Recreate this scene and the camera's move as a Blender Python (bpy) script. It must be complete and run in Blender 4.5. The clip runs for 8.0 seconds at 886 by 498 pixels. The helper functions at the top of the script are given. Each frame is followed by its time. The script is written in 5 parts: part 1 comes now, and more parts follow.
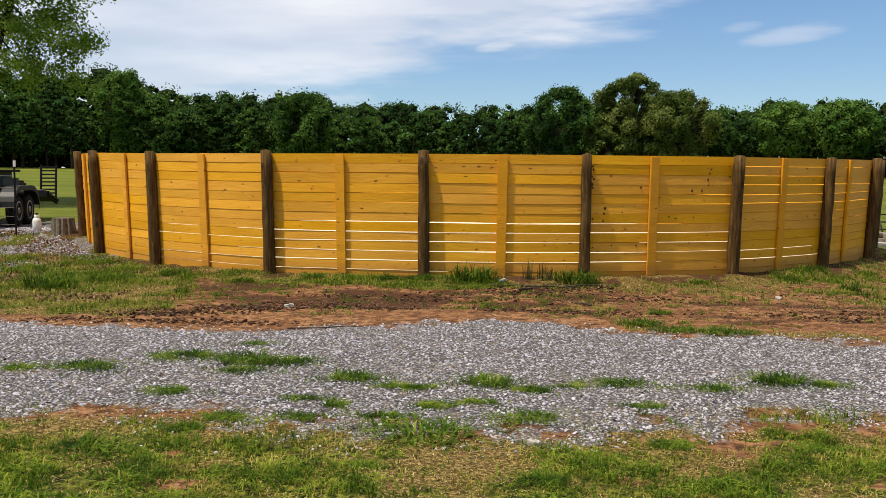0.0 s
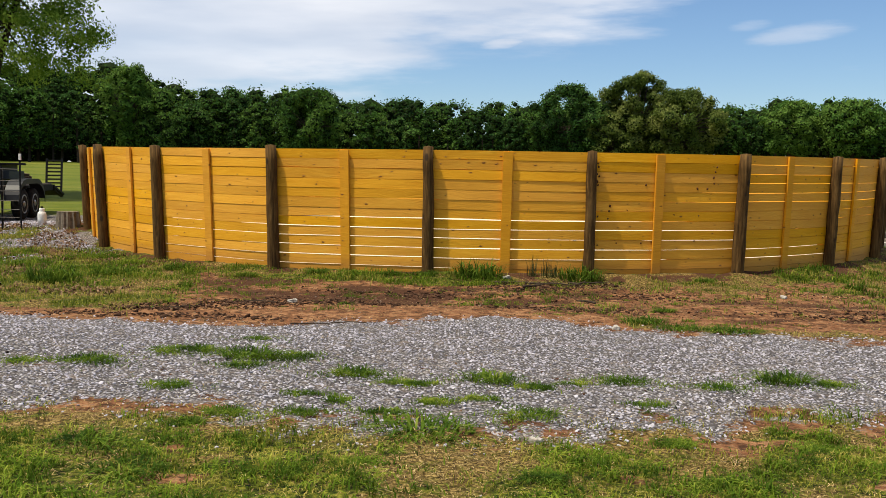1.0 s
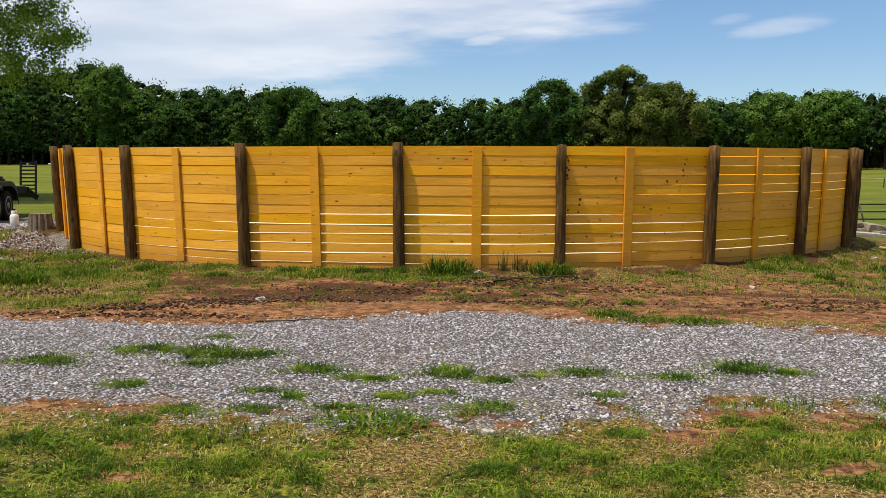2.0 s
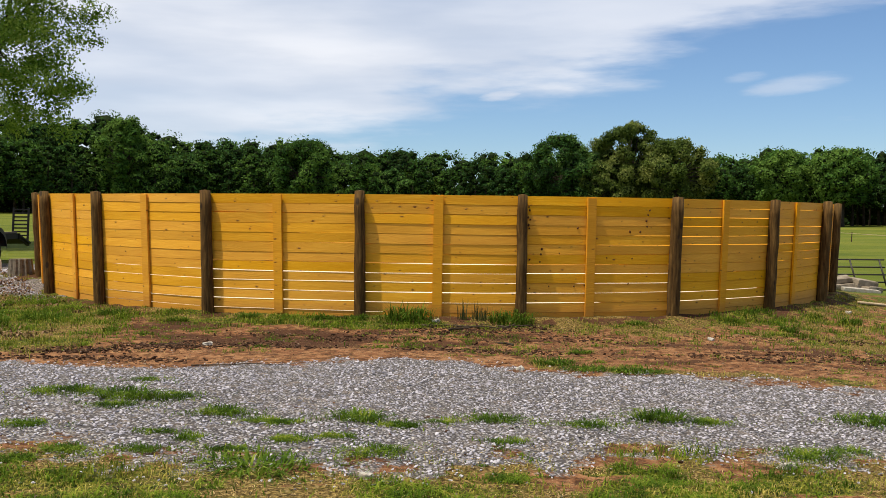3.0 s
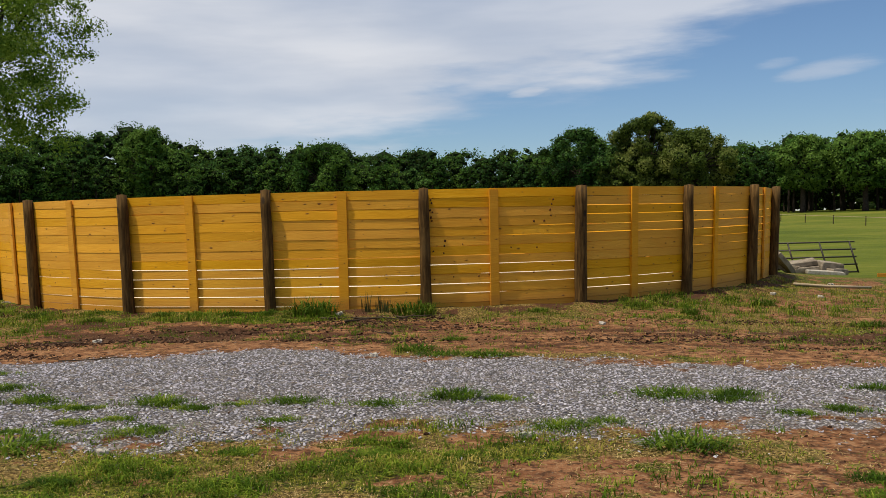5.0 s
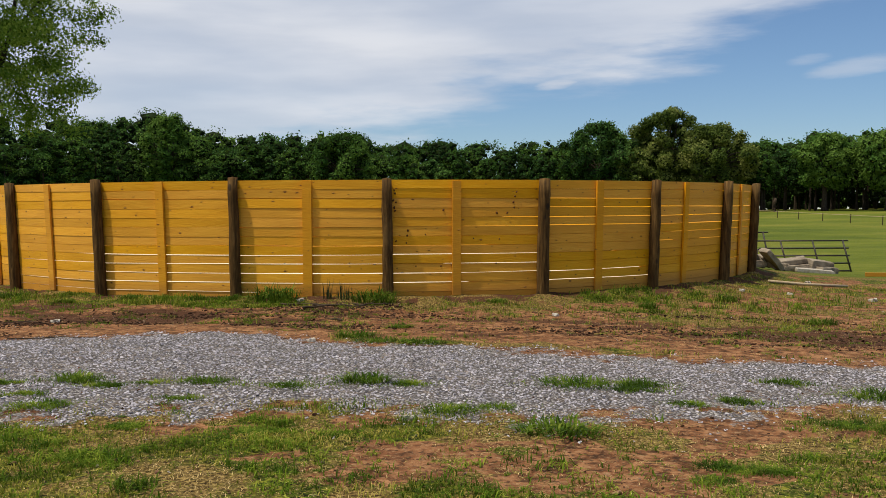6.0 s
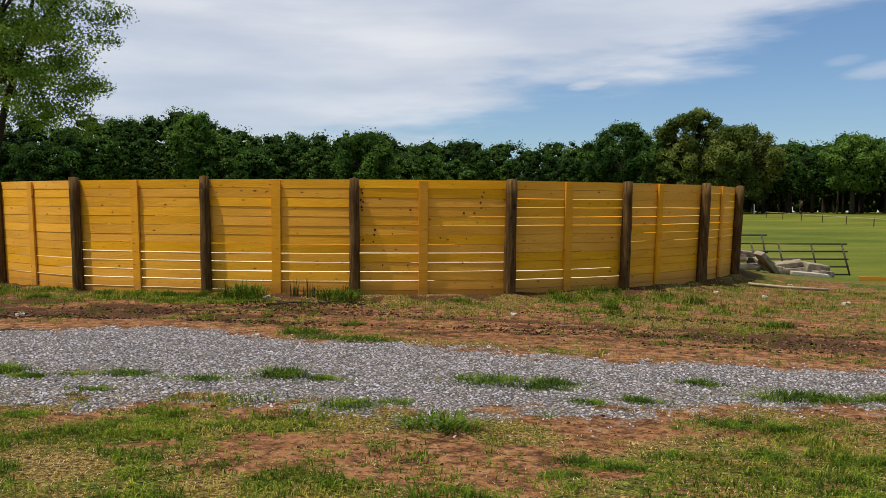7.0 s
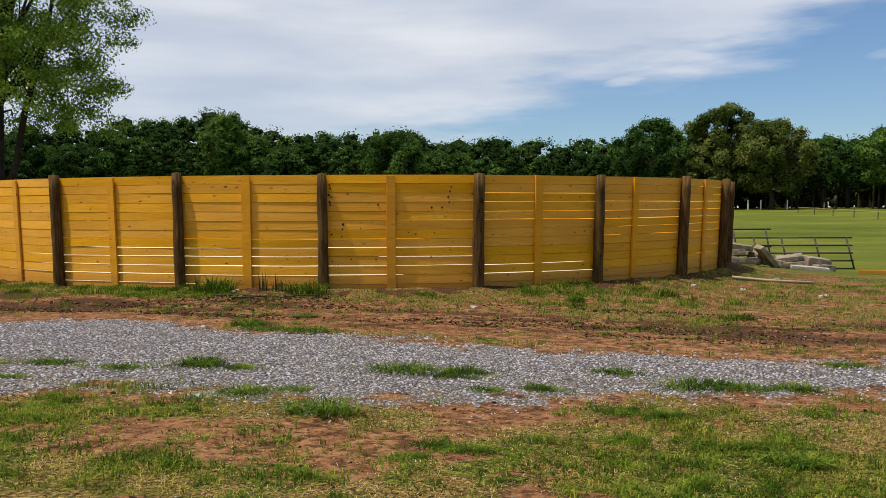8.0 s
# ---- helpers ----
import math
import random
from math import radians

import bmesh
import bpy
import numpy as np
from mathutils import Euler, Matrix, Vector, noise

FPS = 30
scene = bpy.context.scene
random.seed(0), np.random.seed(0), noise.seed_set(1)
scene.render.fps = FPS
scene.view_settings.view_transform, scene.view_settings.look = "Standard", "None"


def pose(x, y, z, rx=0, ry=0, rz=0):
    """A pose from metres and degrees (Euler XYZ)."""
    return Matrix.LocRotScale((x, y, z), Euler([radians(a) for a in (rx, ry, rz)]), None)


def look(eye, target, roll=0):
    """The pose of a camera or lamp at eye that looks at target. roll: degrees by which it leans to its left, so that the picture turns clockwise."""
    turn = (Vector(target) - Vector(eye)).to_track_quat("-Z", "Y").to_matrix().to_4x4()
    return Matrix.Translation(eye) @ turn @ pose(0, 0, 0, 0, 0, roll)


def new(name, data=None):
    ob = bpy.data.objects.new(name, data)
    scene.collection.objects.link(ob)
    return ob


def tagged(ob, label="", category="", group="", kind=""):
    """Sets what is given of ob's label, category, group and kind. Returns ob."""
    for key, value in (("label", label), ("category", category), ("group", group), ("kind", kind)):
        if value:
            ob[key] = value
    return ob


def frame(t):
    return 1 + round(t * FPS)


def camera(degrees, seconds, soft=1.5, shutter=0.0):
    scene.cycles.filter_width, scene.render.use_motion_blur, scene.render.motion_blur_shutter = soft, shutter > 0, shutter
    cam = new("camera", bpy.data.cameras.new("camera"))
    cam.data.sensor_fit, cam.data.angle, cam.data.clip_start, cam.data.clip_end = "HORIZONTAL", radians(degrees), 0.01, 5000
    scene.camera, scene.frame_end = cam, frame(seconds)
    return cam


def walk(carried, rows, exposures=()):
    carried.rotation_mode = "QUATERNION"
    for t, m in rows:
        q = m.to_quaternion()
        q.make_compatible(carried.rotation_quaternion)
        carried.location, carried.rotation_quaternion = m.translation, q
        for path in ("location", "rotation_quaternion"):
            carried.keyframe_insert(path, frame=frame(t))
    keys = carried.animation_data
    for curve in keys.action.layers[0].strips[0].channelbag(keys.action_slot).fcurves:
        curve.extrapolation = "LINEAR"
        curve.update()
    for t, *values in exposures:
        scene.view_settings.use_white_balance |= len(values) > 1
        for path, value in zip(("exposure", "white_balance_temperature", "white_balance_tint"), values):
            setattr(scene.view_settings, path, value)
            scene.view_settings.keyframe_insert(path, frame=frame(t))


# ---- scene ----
cam = camera(51.8, 8.0, soft=0.72)
METRES, EYE, TILT, LEAN, TURN = 6.135, 1.565, 0.0, 0.0, 0.0
ROWS = [
    (0.0, 0.0, 0.0, 0.0, 0.03, -4.73, -0.38),
    (0.5, -0.0004, 0.0019, -0.0006, 0.41, -4.91, -0.59),
    (1.0, 0.002, 0.004, -0.0011, 0.38, -4.94, -0.8),
    (1.5, 0.0086, 0.0053, -0.0016, -1.15, -5.11, -0.72),
    (1.7, 0.0163, 0.005, -0.002, -1.05, -5.15, -0.1),
    (2.8, 0.1363, 0.0015, -0.0145, 0.39, -2.9, -0.56),
    (3.0, 0.167, 0.0013, -0.0156, 0.35, -1.77, -0.56),
    (3.5, 0.2429, -0.0066, -0.0211, 0.29, -1.55, 1.78),
    (4.0, 0.3213, -0.0294, -0.0211, 0.62, -1.76, 2.35),
    (4.5, 0.4004, -0.0343, -0.0289, 1.46, -1.76, 2.1),
    (4.7, 0.4351, -0.0385, -0.0295, 1.82, -1.71, 1.95),
    (5.8, 0.6131, -0.073, -0.0348, 3.74, -2.34, 0.2),
    (6.0, 0.6428, -0.0742, -0.0349, 3.92, -2.34, 0.32),
    (6.5, 0.7224, -0.0798, -0.035, 5.03, -2.27, 0.23),
    (7.0, 0.8059, -0.0892, -0.0354, 5.78, -2.34, -0.16),
    (7.5, 0.8979, -0.0821, -0.0409, 6.84, -2.27, -0.34),
    (8.0, 0.9858, -0.0855, -0.0457, 8.06, -2.45, 0.25),
]
walk(cam, [(t, pose(0, 0, EYE, TILT, LEAN, TURN) @ pose(METRES * x, METRES * y, METRES * z, 90 + pitch, roll, yaw)) for t, x, y, z, yaw, pitch, roll in ROWS],
     exposures=[(0.0, 0.08), (1.7, 0.11), (2.8, 0.12), (3.1, 0.03), (3.6, -0.23), (4.7, -0.25), (6.0, -0.18), (8.0, -0.11)])

# ---- world, sun ----
SUN_EL, SUN_AZ = 69.0, 28.0          # height of the sun; heading of its light, from +x towards +y
heading = Vector((math.cos(radians(SUN_AZ)), math.sin(radians(SUN_AZ)), 0))
light_way = heading * math.cos(radians(SUN_EL)) + Vector((0, 0, -math.sin(radians(SUN_EL))))
sun = new("sun", bpy.data.lights.new("sun", "SUN"))
sun.data.energy, sun.data.angle, sun.data.color = 5.0, radians(0.6), (1.0, 0.91, 0.73)
sun.matrix_world = look((-40, -10, 80), Vector((-40, -10, 80)) + light_way)


class Nodes:
    """Short hand for building a node tree."""

    def __init__(self, tree):
        self.tree = tree
        tree.nodes.clear()

    def add(self, kind, ins=None, **props):
        n = self.tree.nodes.new(kind)
        for k, v in props.items():
            setattr(n, k, v)
        for k, v in (ins or {}).items():
            if isinstance(v, bpy.types.NodeSocket):
                self.tree.links.new(v, n.inputs[k])
            else:
                n.inputs[k].default_value = v
        return n

    def math(self, op, a, b=0.0, c=0.0, clamp=False):
        return self.add("ShaderNodeMath", {0: a, 1: b, 2: c}, operation=op, use_clamp=clamp).outputs[0]

    def ramp(self, fac, stops, mode="LINEAR"):
        n = self.add("ShaderNodeValToRGB", {0: fac})
        n.color_ramp.interpolation = mode
        els = n.color_ramp.elements
        while len(els) < len(stops):
            els.new(0.5)
        for e, (p, col) in zip(els, stops):
            e.position = p
            e.color = (*col, 1) if len(col) == 3 else col
        return n.outputs[0]

    def mix(self, fac, a, b, blend="MIX"):
        n = self.add("ShaderNodeMix", data_type="RGBA", blend_type=blend)
        for k, v in ((0, fac), (6, a), (7, b)):
            if isinstance(v, bpy.types.NodeSocket):
                self.tree.links.new(v, n.inputs[k])
            else:
                n.inputs[k].default_value = v if k == 0 else (*v, 1)
        return n.outputs[2]

    def noise(self, vec, scale, detail=4.0, rough=0.55, out=0):
        return self.add("ShaderNodeTexNoise", {"Vector": vec, "Scale": scale, "Detail": detail, "Roughness": rough}).outputs[out]

    def step(self, x, lo, hi):
        return self.add("ShaderNodeMapRange", {0: x, 1: lo, 2: hi, 3: 0.0, 4: 1.0}, interpolation_type="SMOOTHSTEP").outputs[0]

    def mapped(self, vec, loc=(0, 0, 0), scale=(1, 1, 1)):
        return self.add("ShaderNodeMapping", {"Vector": vec, "Location": loc, "Scale": scale}).outputs[0]


world = bpy.data.worlds.new("sky")
scene.world = world
world.use_nodes = True
w = Nodes(world.node_tree)
sky = w.add("ShaderNodeTexSky", sky_type="NISHITA", sun_disc=False, sun_elevation=radians(SUN_EL), sun_rotation=radians(242.0), air_density=1.0, dust_density=0.15, ozone_density=3.0)
ray = w.add("ShaderNodeTexCoord").outputs["Generated"]
sep = w.add("ShaderNodeSeparateXYZ", {0: ray})
az = w.math("ARCTAN2", sep.outputs[0], sep.outputs[1])
el = w.math("ARCSINE", sep.outputs[2])
flat = w.add("ShaderNodeCombineXYZ", {0: az, 1: el, 2: 0.0}).outputs[0]
streaky = w.add("ShaderNodeMapping", {"Vector": flat, "Rotation": (0, 0, radians(-14)), "Scale": (1.6, 9.0, 1.0)}).outputs[0]
wisps = w.noise(streaky, 2.6, 7.0, 0.55)
soft_bits = w.noise(streaky, 0.9, 3.0, 0.5)
edge = w.math("SUBTRACT", el, w.math("MULTIPLY_ADD", az, 0.29, 0.122))       # above this slanting line lies the cirrus sheet
edge = w.math("ADD", edge, w.math("MULTIPLY", w.math("SUBTRACT", wisps, 0.5), 0.22))
sheet = w.step(edge, -0.03, 0.045)
thick = w.math("MULTIPLY_ADD", w.step(soft_bits, 0.3, 0.7), 0.35, 0.62)
sheet = w.math("MULTIPLY", sheet, thick)
puffs = w.math("MULTIPLY", w.step(w.noise(streaky, 2.1, 5.0, 0.5), 0.63, 0.74), w.step(el, 0.06, 0.11))
cover = w.math("MAXIMUM", sheet, w.math("MULTIPLY", puffs, 0.45))
for c_az, c_el, wide, tall, dense in ((0.055, 0.136, 0.022, 0.006, 0.75), (0.36, 0.141, 0.045, 0.009, 0.42), (0.135, 0.142, 0.035, 0.004, 0.35), (0.31, 0.150, 0.022, 0.005, 0.25)):
    du = w.math("DIVIDE", w.math("SUBTRACT", az, c_az), wide)
    dv = w.math("DIVIDE", w.math("SUBTRACT", w.math("SUBTRACT", el, c_el), w.math("MULTIPLY", w.math("SUBTRACT", az, c_az), 0.10)), tall)
    spot = w.math("SUBTRACT", 1.0, w.math("ADD", w.math("MULTIPLY", du, du), w.math("MULTIPLY", dv, dv)))
    spot = w.step(w.math("ADD", spot, w.math("MULTIPLY", w.math("SUBTRACT", w.noise(streaky, 9.0, 5.0, 0.6), 0.5), 3.0)), -0.6, 1.2)
    spot = w.math("MULTIPLY", spot, w.math("GREATER_THAN", 9.0, w.math("ADD", w.math("MULTIPLY", du, du), w.math("MULTIPLY", dv, dv))))
    cover = w.math("MAXIMUM", cover, w.math("MULTIPLY", spot, dense))
CLOUD, SKY = 7.25, 0.112
tone = w.mix(w.step(w.noise(streaky, 1.7, 5.0, 0.5), 0.35, 0.65), (CLOUD * 0.80, CLOUD * 0.86, CLOUD * 0.98), (CLOUD * 1.08, CLOUD * 1.1, CLOUD * 1.16))
deep = w.mix(1.0, sky.outputs[0], (0.77, 0.875, 1.0), "MULTIPLY")
paint = w.mix(cover, deep, tone)
back = w.add("ShaderNodeBackground", {"Color": paint, "Strength": SKY})
w.add("ShaderNodeOutputWorld", {0: back.outputs[0]})


# ---- materials ----
def material(name, build, rough=0.8, metal=0.0, spec=0.3):
    """A node material; build(n) returns colour, height and, if it has one, roughness."""
    m = bpy.data.materials.new(name)
    m.use_nodes = True
    n = Nodes(m.node_tree)
    made = build(n)
    col, height, depth = made[0], made[1], made[2]
    bsdf = n.add("ShaderNodeBsdfPrincipled", {"Base Color": col, "Roughness": made[3] if len(made) > 3 else rough, "Metallic": metal, "Specular IOR Level": spec})
    if height is not None:
        bump = n.add("ShaderNodeBump", {"Height": height, "Strength": 1.0, "Distance": depth})
        n.tree.links.new(bump.outputs[0], bsdf.inputs["Normal"])
    n.add("ShaderNodeOutputMaterial", {0: bsdf.outputs[0]})
    return m


def board_nodes(a, b, c):
    def build(n):
        obj = n.add("ShaderNodeTexCoord").outputs["Object"]
        info = n.add("ShaderNodeObjectInfo").outputs["Random"]
        off = n.add("ShaderNodeCombineXYZ", {0: n.math("MULTIPLY", info, 91.0), 1: n.math("MULTIPLY", info, 37.0), 2: n.math("MULTIPLY", info, 53.0)}).outputs[0]
        p = n.add("ShaderNodeVectorMath", {0: obj, 1: off}, operation="ADD").outputs[0]
        bend = n.noise(n.mapped(p, scale=(1.2, 1.2, 3.0)), 1.0, 3.0, 0.5)
        flow = n.add("ShaderNodeVectorMath", {0: n.mapped(p, scale=(1.0, 1.0, 16.0)), 1: n.add("ShaderNodeCombineXYZ", {2: n.math("MULTIPLY", bend, 4.0)}).outputs[0]}, operation="ADD").outputs[0]
        grain = n.noise(n.mapped(flow, scale=(0.9, 4.0, 3.0)), 2.0, 6.0, 0.65)
        broad = n.noise(n.mapped(p, scale=(0.5, 1.0, 2.5)), 1.6, 3.0, 0.5)
        col = n.ramp(grain, [(0.25, a), (0.55, b), (0.8, c)])
        col = n.mix(n.math("MULTIPLY", n.step(broad, 0.35, 0.7), 0.4), col, tuple(0.86 * v for v in a))
        hue = n.add("ShaderNodeHueSaturation", {"Hue": n.math("MULTIPLY_ADD", info, 0.003, 0.4985), "Saturation": n.math("MULTIPLY_ADD", info, 0.05, 0.97), "Value": n.math("MULTIPLY_ADD", n.math("FRACT", n.math("MULTIPLY", info, 7.3)), 0.10, 0.97), "Color": col}).outputs[0]
        # knots, with a ring of darker wood
        pq = n.add("ShaderNodeSeparateXYZ", {0: p})
        face = n.add("ShaderNodeCombineXYZ", {0: n.math("MULTIPLY", pq.outputs[0], 5.0), 1: n.math("MULTIPLY", pq.outputs[2], 9.0)}).outputs[0]
        wav = n.add("ShaderNodeVectorMath", {0: n.noise(n.mapped(p, scale=(9.0, 9.0, 14.0)), 1.0, 3.0, 0.6, out=1), 1: (0.35, 0.35, 0.0)}, operation="MULTIPLY").outputs[0]
        face = n.add("ShaderNodeVectorMath", {0: face, 1: wav}, operation="ADD").outputs[0]
        kn = n.add("ShaderNodeTexVoronoi", {"Vector": face, "Scale": 1.0, "Randomness": 1.0}, voronoi_dimensions="2D")
        some = n.math("GREATER_THAN", n.add("ShaderNodeSeparateColor", {0: kn.outputs["Color"]}).outputs[0], 0.78)
        size = n.math("MULTIPLY_ADD", n.math("POWER", n.add("ShaderNodeSeparateColor", {0: kn.outputs["Color"]}).outputs[1], 2.5), 0.09, 0.015)
        gap = n.math("SUBTRACT", kn.outputs["Distance"], size)
        core = n.math("MULTIPLY", n.math("SUBTRACT", 1.0, n.step(gap, -0.02, 0.03)), some)
        halo = n.math("MULTIPLY", n.math("SUBTRACT", 1.0, n.step(gap, 0.0, 0.16)), some)
        col = n.mix(n.math("MULTIPLY", halo, 0.35), hue, (0.34, 0.13, 0.02))
        col = n.mix(n.math("MULTIPLY", core, 0.8), col, (0.15, 0.055, 0.012))
        # splashed soil along the foot of the fence
        z = n.add("ShaderNodeSeparateXYZ", {0: n.add("ShaderNodeNewGeometry").outputs["Position"]}).outputs[2]
        splash = n.math("MULTIPLY", n.math("SUBTRACT", 1.0, n.step(n.math("ADD", z, n.math("MULTIPLY", broad, 0.18)), 0.16, 0.42)), 0.45)
        col = n.mix(splash, col, (0.30, 0.12, 0.045))
        return col, n.math("ADD", n.math("MULTIPLY", grain, 0.7), core), 0.004
    return build


def post_nodes(n):
    obj = n.add("ShaderNodeTexCoord").outputs["Object"]
    info = n.add("ShaderNodeObjectInfo").outputs["Random"]
    off = n.add("ShaderNodeCombineXYZ", {2: n.math("MULTIPLY", info, 57.0)}).outputs[0]
    p = n.add("ShaderNodeVectorMath", {0: obj, 1: off}, operation="ADD").outputs[0]
    grain = n.noise(n.mapped(p, scale=(14, 14, 1.4)), 2.2, 6.0, 0.65)
    patch = n.noise(n.mapped(p, scale=(3, 3, 1.1)), 1.6, 4.0, 0.6)
    col = n.ramp(grain, [(0.3, (0.026, 0.013, 0.004)), (0.55, (0.105, 0.056, 0.016)), (0.75, (0.22, 0.125, 0.040))])
    col = n.mix(n.math("MULTIPLY", n.step(patch, 0.5, 0.72), 0.4), col, (0.18, 0.112, 0.040))
    kn = n.add("ShaderNodeTexVoronoi", {"Vector": n.mapped(p, scale=(5, 5, 2.6)), "Scale": 1.0}).outputs["Distance"]
    col = n.mix(n.math("MULTIPLY", n.math("SUBTRACT", 1.0, n.step(kn, 0.1, 0.2)), 0.8), col, (0.02, 0.014, 0.01))
    return col, grain, 0.012


def ground_nodes(n):
    pos = n.add("ShaderNodeNewGeometry").outputs["Position"]
    attr = lambda name: n.add("ShaderNodeAttribute", attribute_name=name).outputs["Fac"]
    fine = n.noise(pos, 38.0, 5.0, 0.65)
    mid = n.noise(pos, 6.5, 5.0, 0.6)
    big = n.noise(pos, 0.9, 4.0, 0.55)
    # clay soil with pebbles and dry litter
    soil = n.ramp(mid, [(0.32, (0.036, 0.016, 0.007)), (0.48, (0.180, 0.075, 0.032)), (0.66, (0.38, 0.195, 0.09))])
    soil = n.mix(n.math("MULTIPLY", n.step(big, 0.46, 0.66), 0.45), soil, (0.20, 0.084, 0.038))
    soil = n.mix(n.math("MULTIPLY", n.step(fine, 0.52, 0.7), 0.45), soil, (0.40, 0.27, 0.15))
    crumbs = n.noise(n.mapped(pos, scale=(0.8, 1.0, 1.0)), 17.0, 6.0, 0.72)
    soil = n.mix(n.math("MULTIPLY", n.math("SUBTRACT", 1.0, n.step(crumbs, 0.40, 0.50)), 0.85), soil, (0.045, 0.023, 0.012))
    soil = n.mix(n.math("MULTIPLY", n.step(crumbs, 0.56, 0.66), 0.5), soil, (0.42, 0.275, 0.15))
    wet = n.step(n.math("ADD", attr("damp"), n.math("MULTIPLY", n.math("SUBTRACT", n.math("ADD", mid, crumbs), 1.0), 2.2)), 0.35, 0.68)
    soil = n.mix(n.math("MULTIPLY", wet, 0.92), soil, (0.060, 0.027, 0.015))
    # crushed stone
    cell = n.add("ShaderNodeTexVoronoi", {"Vector": pos, "Scale": 44.0})
    shade = n.add("ShaderNodeSeparateColor", {0: cell.outputs["Color"]}).outputs[0]
    stone = n.ramp(shade, [(0.0, (0.11, 0.10, 0.10)), (0.35, (0.22, 0.203, 0.205)), (0.75, (0.36, 0.337, 0.337)), (1.0, (0.52, 0.485, 0.45))])
    # gaps between the stones are coloured dark for the shade in them
    stone = n.mix(n.step(cell.outputs["Distance"], 0.35, 0.62), stone, (0.09, 0.08, 0.078))
    stone = n.mix(n.math("MULTIPLY", n.step(mid, 0.5, 0.75), 0.4), stone, (0.35, 0.26, 0.19))
    # turf: thatch and green, the darkest tones painting in shade between blades
    thatch = n.ramp(fine, [(0.36, (0.022, 0.013, 0.004)), (0.5, (0.125, 0.082, 0.024)), (0.64, (0.36, 0.25, 0.085))])
    green = n.ramp(n.noise(pos, 21.0, 5.0, 0.65), [(0.38, (0.008, 0.013, 0.002)), (0.52, (0.062, 0.080, 0.008)), (0.66, (0.23, 0.22, 0.026))])
    turf = n.mix(n.step(n.math("ADD", mid, n.math("MULTIPLY", attr("lush"), 0.35)), 0.52, 0.85), thatch, green)
    # open pasture
    hay = n.noise(n.mapped(pos, scale=(0.6, 1.0, 1.0)), 0.11, 6.0, 0.65)
    field = n.ramp(hay, [(0.3, (0.050, 0.076, 0.007)), (0.5, (0.098, 0.120, 0.012)), (0.70, (0.19, 0.175, 0.032))])
    mown = n.noise(n.mapped(pos, scale=(0.22, 1.0, 1.0)), 0.75, 5.0, 0.65)
    field = n.mix(n.math("MULTIPLY", n.step(mown, 0.47, 0.68), 0.38), field, (0.20, 0.20, 0.030))
    field = n.mix(n.math("MULTIPLY", n.step(n.noise(pos, 2.2, 4.0), 0.4, 0.7), 0.35), field, (0.055, 0.08, 0.01))
    sand = n.ramp(mid, [(0.3, (0.72, 0.62, 0.44)), (0.7, (0.86, 0.78, 0.60))])
    sharp = lambda a, k: n.step(n.math("ADD", attr(a), n.math("MULTIPLY", n.math("SUBTRACT", n.math("ADD", mid, n.math("MULTIPLY", fine, 0.6)), 0.8), k)), 0.4, 0.6)
    col = n.mix(sharp("turf", 0.9), soil, turf)
    col = n.mix(sharp("gravel", 1.5), col, stone)
    col = n.mix(attr("field"), col, field)
    col = n.mix(attr("sand"), col, sand)
    height = n.math("ADD", n.math("MULTIPLY", fine, 0.5), n.math("ADD", mid, n.math("MULTIPLY", n.math("MULTIPLY", attr("gravel"), cell.outputs["Distance"]), -0.8)))
    return col, height, 0.045


def plain_nodes(col, dirt, scale=9.0, depth=0.003, share=0.6, grain=40.0):
    def build(n):
        obj = n.add("ShaderNodeTexCoord").outputs["Object"]
        big, small = n.noise(obj, scale, 5.0, 0.6), n.noise(obj, grain, 4.0, 0.6)
        c = n.mix(n.math("MULTIPLY", n.step(big, 0.42, 0.7), share), col, dirt)
        c = n.mix(n.math("MULTIPLY", n.step(small, 0.45, 0.7), 0.3), c, tuple(0.6 * v for v in col))
        return c, small, depth
    return build


def island_nodes(stops, grain=60.0, depth=0.004, patches=None):
    """Each separate piece of a mesh takes a colour of its own."""
    def build(n):
        geo = n.add("ShaderNodeNewGeometry")
        tone = n.noise(geo.outputs["Position"], grain, 3.0, 0.6)
        fac = geo.outputs["Random Per Island"]
        if patches:
            fac = n.math("ADD", n.math("MULTIPLY", fac, 0.55), n.math("MULTIPLY", n.step(n.noise(geo.outputs["Position"], patches, 3.0), 0.35, 0.65), 0.45))
        c = n.ramp(fac, stops)
        c = n.mix(n.math("MULTIPLY", n.step(tone, 0.4, 0.7), 0.35), c, tuple(0.55 * v for v in stops[1][1]))
        return c, tone, depth
    return build


def leafy(name, stops, patches, through_share=0.35):
    """Leaves: matt on top, with some light coming through."""
    m = bpy.data.materials.new(name)
    m.use_nodes = True
    n = Nodes(m.node_tree)
    geo = n.add("ShaderNodeNewGeometry")
    fac = n.math("ADD", n.math("MULTIPLY", geo.outputs["Random Per Island"], 0.4), n.math("MULTIPLY", n.step(n.noise(geo.outputs["Position"], patches, 3.0), 0.35, 0.65), 0.6))
    c = n.ramp(fac, stops)
    front = n.add("ShaderNodeBsdfPrincipled", {"Base Color": c, "Roughness": 0.8, "Specular IOR Level": 0.06})
    glow = n.add("ShaderNodeBsdfTranslucent", {"Color": n.mix(0.5, c, (0.16, 0.24, 0.02))})
    both = n.add("ShaderNodeMixShader", {0: through_share, 1: front.outputs[0], 2: glow.outputs[0]})
    n.add("ShaderNodeOutputMaterial", {0: both.outputs[0]})
    return m


